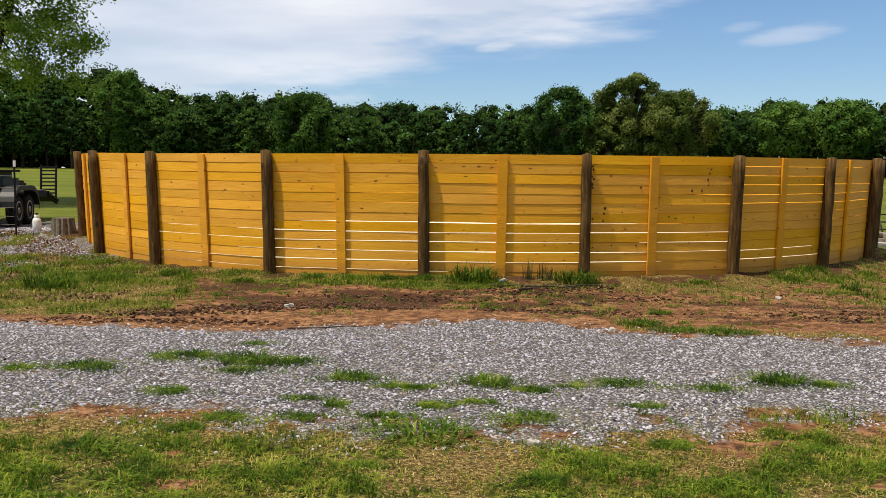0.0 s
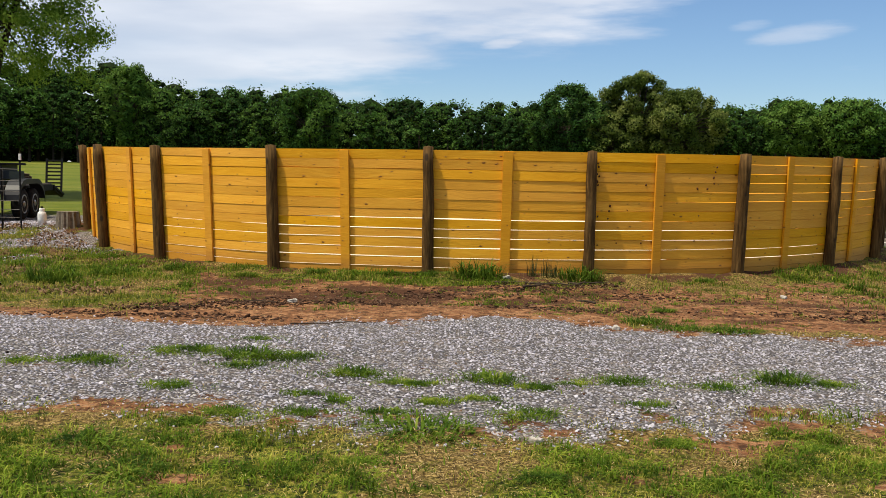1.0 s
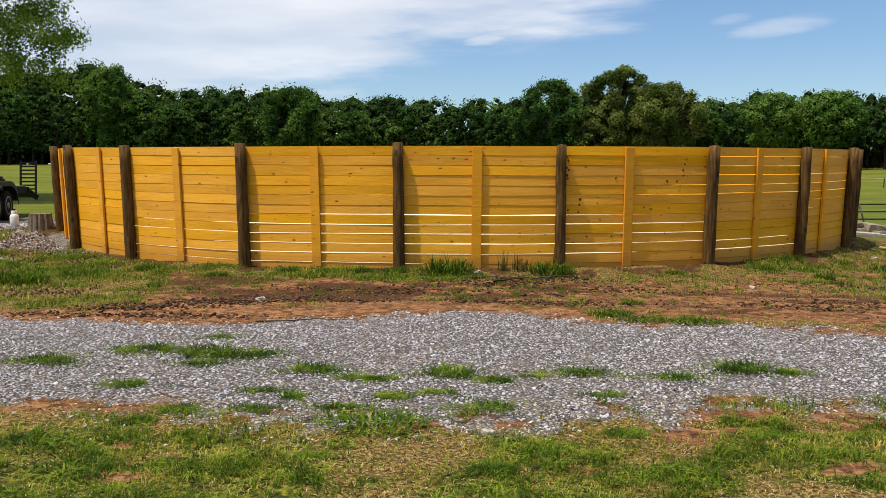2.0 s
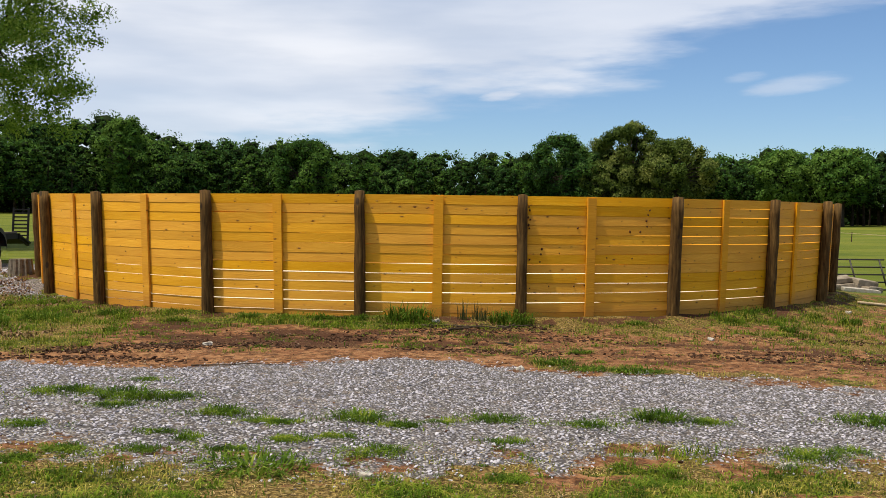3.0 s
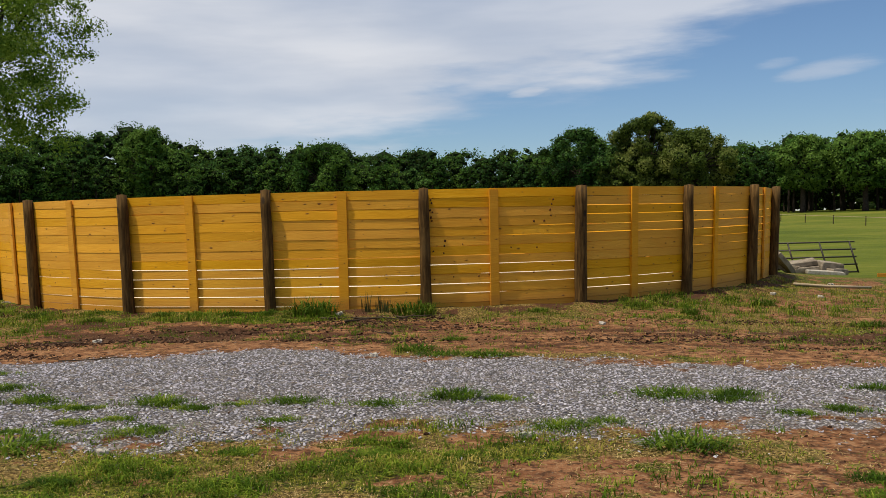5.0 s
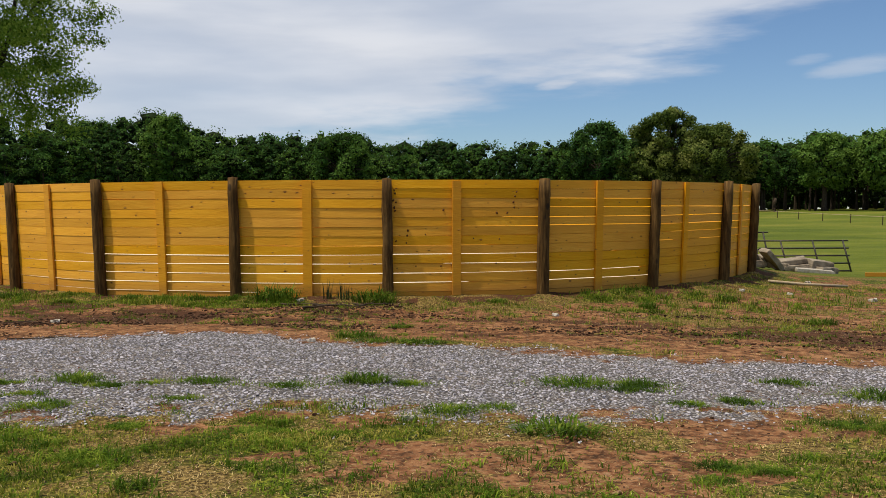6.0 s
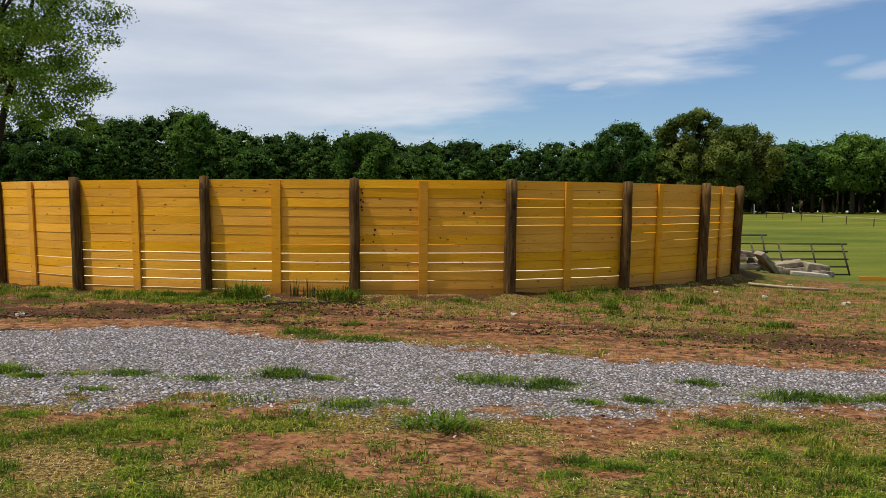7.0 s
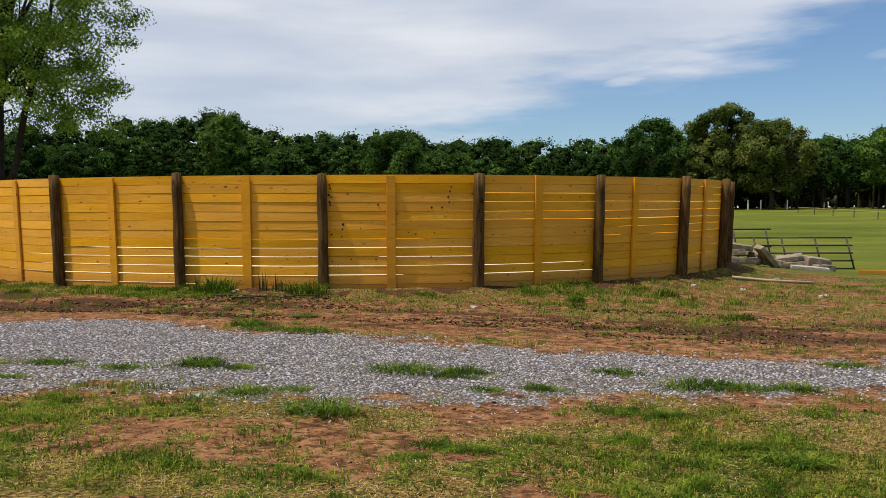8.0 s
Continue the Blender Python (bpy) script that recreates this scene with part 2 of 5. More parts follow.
BOARD = material("pine_board", board_nodes((0.71, 0.296, 0.009), (0.86, 0.415, 0.020), (0.94, 0.545, 0.060)), 0.62, spec=0.25)
BATTEN = material("pine_batten", board_nodes((0.67, 0.275, 0.009), (0.79, 0.36, 0.016), (0.87, 0.44, 0.040)), 0.62, spec=0.25)
POST = material("weathered_post", post_nodes, 0.85, spec=0.15)
GROUND = material("ground", ground_nodes, 0.95, spec=0.1)
STONE = material("crushed_stone", island_nodes([(0.0, (0.13, 0.122, 0.132)), (0.25, (0.36, 0.34, 0.372)), (0.85, (0.49, 0.463, 0.512)), (1.0, (0.56, 0.53, 0.57))]), 0.95, spec=0.05)
STRAY = material("dusty_pebbles", island_nodes([(0.0, (0.10, 0.07, 0.05)), (0.5, (0.24, 0.18, 0.13)), (0.95, (0.36, 0.30, 0.25)), (1.0, (0.50, 0.47, 0.44))]), 0.9, spec=0.15)
GRASS = leafy("grass_blades", [(0.0, (0.016, 0.030, 0.003)), (0.28, (0.098, 0.124, 0.012)), (0.6, (0.29, 0.265, 0.040)), (1.0, (0.58, 0.45, 0.13))], 2.3, 0.3)
LITTER = material("plant_litter", island_nodes([(0.0, (0.035, 0.02, 0.011)), (0.45, (0.10, 0.058, 0.03)), (0.8, (0.24, 0.165, 0.085)), (1.0, (0.44, 0.33, 0.19))]), 0.9, spec=0.1)
STRAW = material("straw", island_nodes([(0.0, (0.12, 0.07, 0.028)), (0.5, (0.38, 0.265, 0.10)), (1.0, (0.64, 0.48, 0.22))]), 0.85, spec=0.15)
TUFT = leafy("tuft_blades", [(0.0, (0.012, 0.034, 0.003)), (0.45, (0.075, 0.138, 0.010)), (0.8, (0.19, 0.26, 0.022)), (1.0, (0.38, 0.38, 0.06))], 4.0, 0.3)
TUFT_DARK = leafy("dark_tuft_blades", [(0.0, (0.008, 0.024, 0.003)), (0.45, (0.050, 0.100, 0.010)), (0.8, (0.13, 0.195, 0.020)), (1.0, (0.27, 0.30, 0.05))], 4.0, 0.3)
LEAF = leafy("tree_leaves", [(0.0, (0.030, 0.068, 0.010)), (0.5, (0.16, 0.27, 0.038)), (1.0, (0.46, 0.57, 0.10))], 0.7, 0.42)
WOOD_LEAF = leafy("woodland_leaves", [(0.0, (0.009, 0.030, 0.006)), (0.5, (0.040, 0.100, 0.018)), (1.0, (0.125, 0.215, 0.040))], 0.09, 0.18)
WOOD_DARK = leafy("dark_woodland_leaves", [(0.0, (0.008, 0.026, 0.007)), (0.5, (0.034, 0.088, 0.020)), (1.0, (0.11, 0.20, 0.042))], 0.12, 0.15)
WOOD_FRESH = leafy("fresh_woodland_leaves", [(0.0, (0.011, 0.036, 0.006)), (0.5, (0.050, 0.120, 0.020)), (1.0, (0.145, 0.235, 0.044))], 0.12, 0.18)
OAK_LEAF = leafy("oak_leaves", [(0.0, (0.026, 0.046, 0.009)), (0.5, (0.075, 0.108, 0.022)), (1.0, (0.25, 0.27, 0.075))], 0.25, 0.25)
# near-black colour that stands in for the shade inside the crowns
CROWN_SHADE = material("crown_shade", plain_nodes((0.013, 0.024, 0.007), (0.017, 0.018, 0.008), 1.2, 0.05, 0.6, 5.0), 0.95, spec=0.05)
BARK = material("bark", plain_nodes((0.040, 0.030, 0.022), (0.085, 0.07, 0.052), 3.0, 0.02), 0.9, spec=0.1)


# ---- geometry helpers ----
def mesh_object(name, verts, faces, mat, parent=None, label="", smooth=False):
    me = bpy.data.meshes.new(name)
    verts, faces = np.asarray(verts, np.float32), np.asarray(faces, np.int32)
    k = faces.shape[1]
    me.vertices.add(len(verts))
    me.vertices.foreach_set("co", verts.ravel())
    me.loops.add(faces.size)
    me.loops.foreach_set("vertex_index", faces.ravel())
    me.polygons.add(len(faces))
    me.polygons.foreach_set("loop_start", np.arange(0, faces.size, k, dtype=np.int32))
    me.polygons.foreach_set("use_smooth", np.full(len(faces), smooth))
    me.update(calc_edges=True)
    me.materials.append(mat)
    ob = new(name, me)
    if parent is not None:
        ob.parent = parent
    if label:
        ob["label"] = label
    return ob


def part(name, bm, mat, parent=None, label="", smooth=False):
    """Links a bmesh as one mesh object under a thing or a part."""
    me = bpy.data.meshes.new(name)
    bm.normal_update()
    for f in bm.faces:
        f.smooth = smooth
    bm.to_mesh(me)
    bm.free()
    me.materials.append(mat)
    ob = new(name, me)
    if parent is not None:
        ob.parent = parent
    if label:
        ob["label"] = label
    return ob


def box(bm, size, m=Matrix(), bevel=0.0):
    got = bmesh.ops.create_cube(bm, size=1.0, matrix=m @ Matrix.Diagonal((*size, 1)))
    if bevel:
        edges = list({e for v in got["verts"] for e in v.link_edges})
        bmesh.ops.bevel(bm, geom=edges, offset=bevel, segments=2, affect="EDGES", clamp_overlap=True)
    return bm


def tube(bm, path, radii, sides=8):
    """A round bar along a path of points."""
    path = [Vector(p) for p in path]
    if not isinstance(radii, (list, tuple)):
        radii = [radii] * len(path)
    rings = []
    for i, p in enumerate(path):
        d = (path[min(i + 1, len(path) - 1)] - path[max(i - 1, 0)]).normalized()
        q = d.to_track_quat("Z", "Y")
        rings.append([bm.verts.new(p + q @ Vector((radii[i] * math.cos(a), radii[i] * math.sin(a), 0))) for a in [2 * math.pi * j / sides for j in range(sides)]])
    for a, b in zip(rings, rings[1:]):
        for j in range(sides):
            bm.faces.new((a[j], a[(j + 1) % sides], b[(j + 1) % sides], b[j]))
    bm.faces.new(rings[0][::-1])
    bm.faces.new(rings[-1])
    return bm


def empty(name, place, turn=0.0):
    ob = new(name)
    ob.empty_display_size = 0.2
    ob.matrix_world = pose(*place, 0, 0, turn)
    return ob


TABLE = np.random.RandomState(5).rand(256, 256)


def vnoise(x, y, scale, shift=0):
    """Smooth value noise on arrays, 0 to 1."""
    x, y = np.asarray(x) * scale + 17.3 * shift + 900, np.asarray(y) * scale + 5.7 * shift + 900
    i, j = np.floor(x).astype(int), np.floor(y).astype(int)
    u, v = x - i, y - j
    u, v = u * u * (3 - 2 * u), v * v * (3 - 2 * v)
    t = lambda a, b: TABLE[a % 256, b % 256]
    return (t(i, j) * (1 - u) + t(i + 1, j) * u) * (1 - v) + (t(i, j + 1) * (1 - u) + t(i + 1, j + 1) * u) * v


def fbm(x, y, scale, shift=0):
    return 0.55 * vnoise(x, y, scale, shift) + 0.3 * vnoise(x, y, scale * 2.1, shift + 3) + 0.15 * vnoise(x, y, scale * 4.3, shift + 7)


def ease(x, a, b):
    t = np.clip((np.asarray(x, float) - a) / (b - a), 0, 1)
    return t * t * (3 - 2 * t)


# ---- ground ----
PEN, PEN_R = (0.717, 22.415), 9.05


def height(x, y):
    x, y = np.asarray(x, float), np.asarray(y, float)
    n = np.hypot(x - PEN[0], y - PEN[1]) - PEN_R
    z = -0.04 - 0.026 * np.clip(x, 0, 9) - 0.026 * np.clip(x, -4, 0) * ease(-y, -10.5, -7.5) - 0.02 * ease(y, 8.0, 10.5) * ease(-x, -1, 1)
    z = z + (0.095 + 0.023 * np.clip(x, 0, 9)) * np.exp(-np.maximum(n, 0) / 0.9)
    z = z + 0.25 * ease(-x, 5.0, 8.0) * ease(y, 15.5, 20.0)
    z = z - 0.22 * ease(x, 9.0, 14.0) * ease(y, 19.0, 28.0)
    far = np.hypot(x, y)
    return z + 1.95 * ease(far, 35, 175)


LANE_FAR = np.array([(-30, 10.5), (-4.7, 9.55), (-2.7, 9.0), (-1.5, 9.25), (-0.2, 9.7), (0.6, 9.98), (1.25, 9.9), (1.9, 9.42), (2.8, 9.35), (4.2, 9.3), (5.4, 9.05), (6.6, 8.85), (7.7, 8.85), (9.2, 9.2), (30, 14)])
LANE_NEAR = np.array([(-30, 4.6), (-2.8, 5.6), (-1.4, 5.75), (-0.9, 5.6), (0.24, 5.58), (1.1, 5.85), (1.7, 6.05), (2.4, 6.3), (3.1, 6.3), (4.2, 6.1), (5.2, 6.3), (6.0, 6.5), (6.9, 7.1), (7.9, 7.4), (8.8, 7.75), (30, 12.6)])


# bare clay in the turf: place, half width, half depth, strength
BARE = [(3.9, 4.85, 1.4, 0.62, 1.3), (2.8, 5.95, 0.9, 0.22, 1.2), (5.4, 5.35, 0.9, 0.22, 1.0), (-1.35, 5.1, 0.7, 0.28, 0.9), (-1.35, 4.6, 0.3, 0.25, 0.8), (0.4, 5.62, 0.7, 0.2, 1.1), (1.9, 5.5, 0.8, 0.2, 0.8), (5.6, 5.95, 1.1, 0.3, 0.9), (7.6, 6.9, 0.8, 0.2, 0.7)]


def covers(x, y):
    """How much gravel, turf, damp soil, lush green, pasture and sand lies at a place."""
    n = np.hypot(x - PEN[0], y - PEN[1]) - PEN_R
    wob = (fbm(x, y, 1.1, 1) - 0.5) * 0.9
    fuzz = (fbm(x, y, 3.7, 2) - 0.5)
    top, low = np.interp(x, *LANE_FAR.T), np.interp(x, *LANE_NEAR.T)
    gravel = ease(top - y + wob * 0.8 + fuzz * 1.0, -0.5, 0.45) * ease(y - low + wob * 0.9 + fuzz * 1.3, -0.7, 0.6)
    worn = ease(np.abs((y - low) / (top - low) - 0.36), 0.24, 0.05) * ease(fbm(x, y, 1.6, 77), 0.42, 0.7)
    gravel = gravel * (1 - 0.3 * worn)
    yard = ease(2.2 - np.hypot((x + 7.6) / 1.0, (y - 17.2) / 1.6) + wob, 0, 0.8)
    gravel = np.maximum(gravel, yard * ease(fbm(x, y, 1.3, 81), 0.42, 0.62))
    patch, speck = fbm(x, y, 0.8, 9), fbm(x, y, 2.6, 12)
    mixed = 0.55 * patch + 0.45 * speck
    down = low - y
    bare = sum(k * ease(np.hypot((x - cx) / rx, (y - cy) / ry), 1.35, 0.45) for cx, cy, rx, ry, k in BARE)
    clump = fbm(x, y, 5.5, 14)
    mixed = 0.24 * patch + 0.40 * speck + 0.36 * clump
    turf = ease(down, -0.4, 0.5) * ease(mixed + 0.11 - 0.15 * bare + 0.09 * ease(-x, 0.5, 2.5), 0.42, 0.58)
    above = ease(y - top, -0.1, 0.5)
    verge = ease(n, 1.5, 0.4) * 0.42 + 0.12 * ease(-x, 1.0, 3.0)
    left = ease(-x, 2.6, 4.2) * ease(y - top, 0.3, 1.3) * 0.55
    right = ease(x, 2.2, 4.5) * (0.08 + 0.20 * ease(y - top, 1.6, 3.8))
    strip = ease(x, 1.8, 2.2) * ease(-x, -8.5, -5.0) * ease(np.abs(y - top - 0.3), 0.55, 0.1) * 0.34
    turf = np.maximum(turf, above * ease(mixed - 0.5 + np.maximum(np.maximum(verge, left), np.maximum(right, strip)), 0.12, 0.42))
    damp = above * ease(n, 2.9, 2.0) * ease(n, 0.3, 1.0) * ease(x, -4.6, -2.6) * ease(-x, -3.2, -1.6) * ease(0.5 * fbm(x * 0.5, y, 0.9, 21) + 0.5 * fbm(x * 0.7, y * 2.0, 2.6, 22), 0.46, 0.57)
    damp = np.maximum(damp, ease(x, 2.2, 4.0) * above * ease(np.abs(y - 11.2 - 0.06 * (x - 6)), 1.5, 0.4) * ease(0.55 * fbm(x * 0.4, y * 1.8, 1.3, 23) + 0.45 * fbm(x * 0.6, y * 1.4, 3.4, 24), 0.45, 0.56))
    damp = np.maximum(damp, 0.8 * ease(n, 0.9, 0.2) * ease(fbm(x, y, 2.4, 27), 0.42, 0.56))
    turf = turf * (1 - 0.8 * damp)
    lush = ease(0.5 * fbm(x, y, 0.7, 31) + 0.5 * fbm(x, y, 3.1, 33) + 0.16 * ease(-x, -0.2, 1.3) * ease(y, 5.6, 4.8) + 0.12 * ease(x, 5.5, 7.0) * ease(y, 6.2, 5.0) + 0.16 * ease(y, 10.2, 11.2) * ease(-x, -2.5, 0.5) + 0.06 * ease(y, 11, 13) - 0.05, 0.40, 0.62)
    far = ease(y, 20.5, 24.0) + ease(np.abs(x), 16.0, 22.0) + ease(-y, 2, 6)
    pad = ease(x, -15, -13.5) * ease(-x, 5.5, 6.5) * ease(y, 19.0, 20.5) * ease(-y, -26.0, -24.0)
    gravel = np.maximum(gravel, pad * (n > 0.1))
    field = np.clip(far, 0, 1) * ease(n, 0.5, 2.5) * (1 - pad)
    sand = ease(-n, 0.28, 0.55)
    return gravel * (1 - field), turf, damp, lush, field, sand


def steps(lo, hi, fine, reach):
    mid = np.arange(lo, hi + fine / 2, fine)
    out, d = [], fine
    while (out[-1] if out else 0) < reach:
        d *= 1.16
        out.append((out[-1] if out else 0) + d)
    out = np.array(out)
    return np.concatenate([lo - out[::-1], mid, hi + out])


gx, gy = steps(-11, 14, 0.095, 2600), steps(-2.5, 19, 0.095, 2600)
X, Y = np.meshgrid(gx, gy)
cov = covers(X, Y)
near = ease(Y, 30, 22) * ease(np.abs(X - 2), 20, 14) * (1 - cov[5])
Z = height(X, Y) + near * (0.035 * (fbm(X, Y, 0.9, 41) - 0.5) + 0.022 * (fbm(X, Y, 4.0, 43) - 0.5) * (1 - 0.5 * cov[0]) + 0.02 * cov[1] * (vnoise(X, Y, 9, 45) - 0.3))
Z = Z - near * 0.05 * cov[2] * vnoise(X * 0.5, Y, 6, 47)
idx = np.arange(X.size).reshape(X.shape)
quads = np.stack([idx[:-1, :-1], idx[:-1, 1:], idx[1:, 1:], idx[1:, :-1]], -1).reshape(-1, 4)
ground = mesh_object("ground", np.stack([X, Y, Z], -1).reshape(-1, 3), quads, GROUND, smooth=True)
for key, values in zip(("gravel", "turf", "damp", "lush", "field", "sand"), cov):
    ground.data.attributes.new(key, "FLOAT", "POINT").data.foreach_set("value", values.astype(np.float32).ravel())
tagged(ground, "red clay ground with worn grass, a gravel lane and green pasture", "ground", kind="structure")


def lie(x, y):
    """The height of the ground as it is meshed."""
    i = np.clip(np.searchsorted(gx, x) - 1, 0, len(gx) - 2)
    j = np.clip(np.searchsorted(gy, y) - 1, 0, len(gy) - 2)
    u, v = (x - gx[i]) / (gx[i + 1] - gx[i]), (y - gy[j]) / (gy[j + 1] - gy[j])
    return (Z[j, i] * (1 - u) + Z[j, i + 1] * u) * (1 - v) + (Z[j + 1, i] * (1 - u) + Z[j + 1, i + 1] * u) * v


# ---- loose stones, grass and straw ----
rng = np.random.RandomState(11)
ICO_V = np.array([(0, 0, 1.0)] + [(0.894 * math.cos(a), 0.894 * math.sin(a), 0.447) for a in np.arange(5) * 2 * math.pi / 5] + [(0.894 * math.cos(a + 0.628), 0.894 * math.sin(a + 0.628), -0.447) for a in np.arange(5) * 2 * math.pi / 5] + [(0, 0, -1.0)])
ICO_F = np.array([(0, 1 + i, 1 + (i + 1) % 5) for i in range(5)] + [(1 + i, 6 + i, 1 + (i + 1) % 5) for i in range(5)] + [(6 + i, 6 + (i + 1) % 5, 1 + (i + 1) % 5) for i in range(5)] + [(11, 6 + (i + 1) % 5, 6 + i) for i in range(5)])


def pebbles(name, x, y, size, mat, label):
    n = len(x)
    shape = ICO_V[None] * (1 + 0.55 * (rng.rand(n, 12, 1) - 0.5)) * (size[:, None] * np.array([1.15, 0.8, 0.5]) * (0.65 + 0.7 * rng.rand(n, 3)))[:, None, :]
    lean_ = rng.normal(0, 0.25, (n, 2))
    spin = rng.uniform(0, 2 * math.pi, n)[:, None]
    v = np.stack([shape[..., 0] * np.cos(spin) - shape[..., 1] * np.sin(spin), shape[..., 0] * np.sin(spin) + shape[..., 1] * np.cos(spin), shape[..., 2]], -1)
    v[..., 2] += v[..., 0] * lean_[:, :1] + v[..., 1] * lean_[:, 1:]
    v += np.stack([x, y, lie(x, y) + size * 0.25], -1)[:, None, :]
    f = (ICO_F[None] + 12 * np.arange(n)[:, None, None]).reshape(-1, 3)
    return tagged(mesh_object(name, v.reshape(-1, 3), f, mat), label, "gravel", kind="stuff")


def spread(n, x0, x1, y0, y1, share):
    x, y = rng.uniform(x0, x1, n), rng.uniform(y0, y1, n)
    keep = rng.rand(n) < share(x, y)
    return x[keep], y[keep]


x, y = spread(54000, -6.5, 11, 5.0, 10.8, lambda a, b: covers(a, b)[0] ** 1.3)
pebbles("gravel_stones", x, y, rng.uniform(0.007, 0.0135, len(x)) * (1 + 0.4 * (rng.rand(len(x)) > 0.95)), STONE, "loose grey crushed stone spread on the lane")
x, y = spread(3800, -6.5, 12, 3.6, 16, lambda a, b: (0.35 + 0.65 * covers(a, b)[2]) * (np.hypot(a - PEN[0], b - PEN[1]) > PEN_R + 0.3))
pebbles("stray_pebbles", x, y, rng.uniform(0.004, 0.013, len(x)), STRAY, "stray grey pebbles scattered over the clay")


def blades(name, x, y, tall, wide, mat, label, category="grass", droop=0.6, kind="stuff", squash=1.0):
    """Grass blades as bent, tapering strips."""
    n = len(x)
    a = rng.uniform(0, 2 * math.pi, n)
    out = np.stack([np.cos(a), np.sin(a), np.zeros(n)], -1)
    side = np.stack([-np.sin(a), np.cos(a), np.zeros(n)], -1)
    bend = droop * (0.3 + rng.rand(n))[:, None]
    root = np.stack([x, y, lie(x, y) - 0.005], -1)
    up = np.array([0, 0, squash])
    t, wd = tall[:, None], wide[:, None]
    p1 = root + t * (0.5 * up + 0.22 * bend * out)
    p2 = root + t * ((0.92 - 0.3 * bend) * up + 0.85 * bend * out)
    v = np.stack([root - side * wd, root + side * wd, p1 - side * wd * 0.8, p1 + side * wd * 0.8, p2], 1)
    f = np.array([(0, 1, 3), (0, 3, 2), (2, 3, 4)])
    return tagged(mesh_object(name, v.reshape(-1, 3), (f[None] + 5 * np.arange(n)[:, None, None]).reshape(-1, 3), mat), label, category, kind=kind)


outside = lambda a, b: np.hypot(a - PEN[0], b - PEN[1]) > PEN_R + 0.02
x, y = spread(150000, -4.5, 10.0, 3.7, 7.4, lambda a, b: covers(a, b)[1] ** 0.8 * (0.35 + 0.65 * covers(a, b)[3]) * (0.12 + 0.88 * ease(fbm(a, b, 1.9, 78), 0.40, 0.56)))
blades("short_grass", x, y, rng.uniform(0.015, 0.05, len(x)) * (0.5 + 1.1 * vnoise(x, y, 3.7, 51)), rng.uniform(0.002, 0.0042, len(x)), GRASS, "short patchy olive green grass in front of the lane", droop=1.0)
x, y = spread(120000, -4.5, 10.0, 3.7, 7.2, lambda a, b: covers(a, b)[1] * covers(a, b)[3] ** 2 * ease(fbm(a, b, 4.0, 71), 0.35, 0.6))
blades("lush_grass", x, y, rng.uniform(0.035, 0.10, len(x)) * (0.5 + 0.9 * vnoise(x, y, 4.0, 52)), rng.uniform(0.0025, 0.005, len(x)), TUFT, "longer fresh green grass growing in clumps", droop=1.5)
x, y = spread(150000, -9.5, 13, 9.0, 19, lambda a, b: covers(a, b)[1] * (0.25 + 0.75 * covers(a, b)[3]) * outside(a, b) * (1 - covers(a, b)[0]))
blades("verge_grass", x, y, rng.uniform(0.02, 0.075, len(x)) * (0.5 + 1.3 * vnoise(x, y, 2.0, 53)), rng.uniform(0.003, 0.006, len(x)), GRASS, "rough green grass and weeds along the fence")
x, y = spread(130000, -9.0, 10.5, 10.2, 16.5, lambda a, b: covers(a, b)[1] * covers(a, b)[3] ** 1.5 * outside(a, b) * ease(np.hypot(a - PEN[0], b - PEN[1]) - PEN_R, 3.4, 1.6) * ease(fbm(a, b, 2.2, 73), 0.3, 0.6))
blades("verge_weeds", x, y, rng.uniform(0.05, 0.15, len(x)) * (0.5 + 0.9 * vnoise(x, y, 2.4, 54)), rng.uniform(0.0035, 0.007, len(x)), TUFT, "fresh green weeds and long grass in front of the fence", droop=1.35)
x, y = spread(100000, -4.5, 10.0, 3.7, 7.0, lambda a, b: covers(a, b)[1] ** 0.5 * (0.15 + 0.85 * ease(fbm(a, b, 1.9, 78), 0.60, 0.44)) * (1 - 0.6 * covers(a, b)[3]))
blades("dry_turf", x, y, rng.uniform(0.015, 0.045, len(x)), rng.uniform(0.0016, 0.0032, len(x)), STRAW, "pale dry tan turf between the green clumps", droop=1.3, squash=0.6)
x, y = spread(50000, -5.5, 11, 3.6, 13.5, lambda a, b: (0.25 + 0.75 * ease(fbm(a, b, 1.5, 61), 0.4, 0.6)) * (1 - 0.9 * covers(a, b)[0]) * outside(a, b))
blades("dry_straw", x, y, rng.uniform(0.02, 0.07, len(x)), rng.uniform(0.0014, 0.003, len(x)), STRAW, "dry tan straw littering the worn turf", droop=1.6, squash=0.3)


x, y = spread(95000, -5.0, 10.5, 3.7, 13.2, lambda a, b: (0.3 + 0.7 * ease(fbm(a, b, 2.4, 63), 0.42, 0.6)) * (1 - 0.85 * covers(a, b)[0]) * outside(a, b))
blades("ground_litter", x, y, rng.uniform(0.010, 0.05, len(x)), rng.uniform(0.002, 0.006, len(x)), LITTER, "dead brown and tan plant litter on bare soil", "litter", 1.9, squash=0.22)


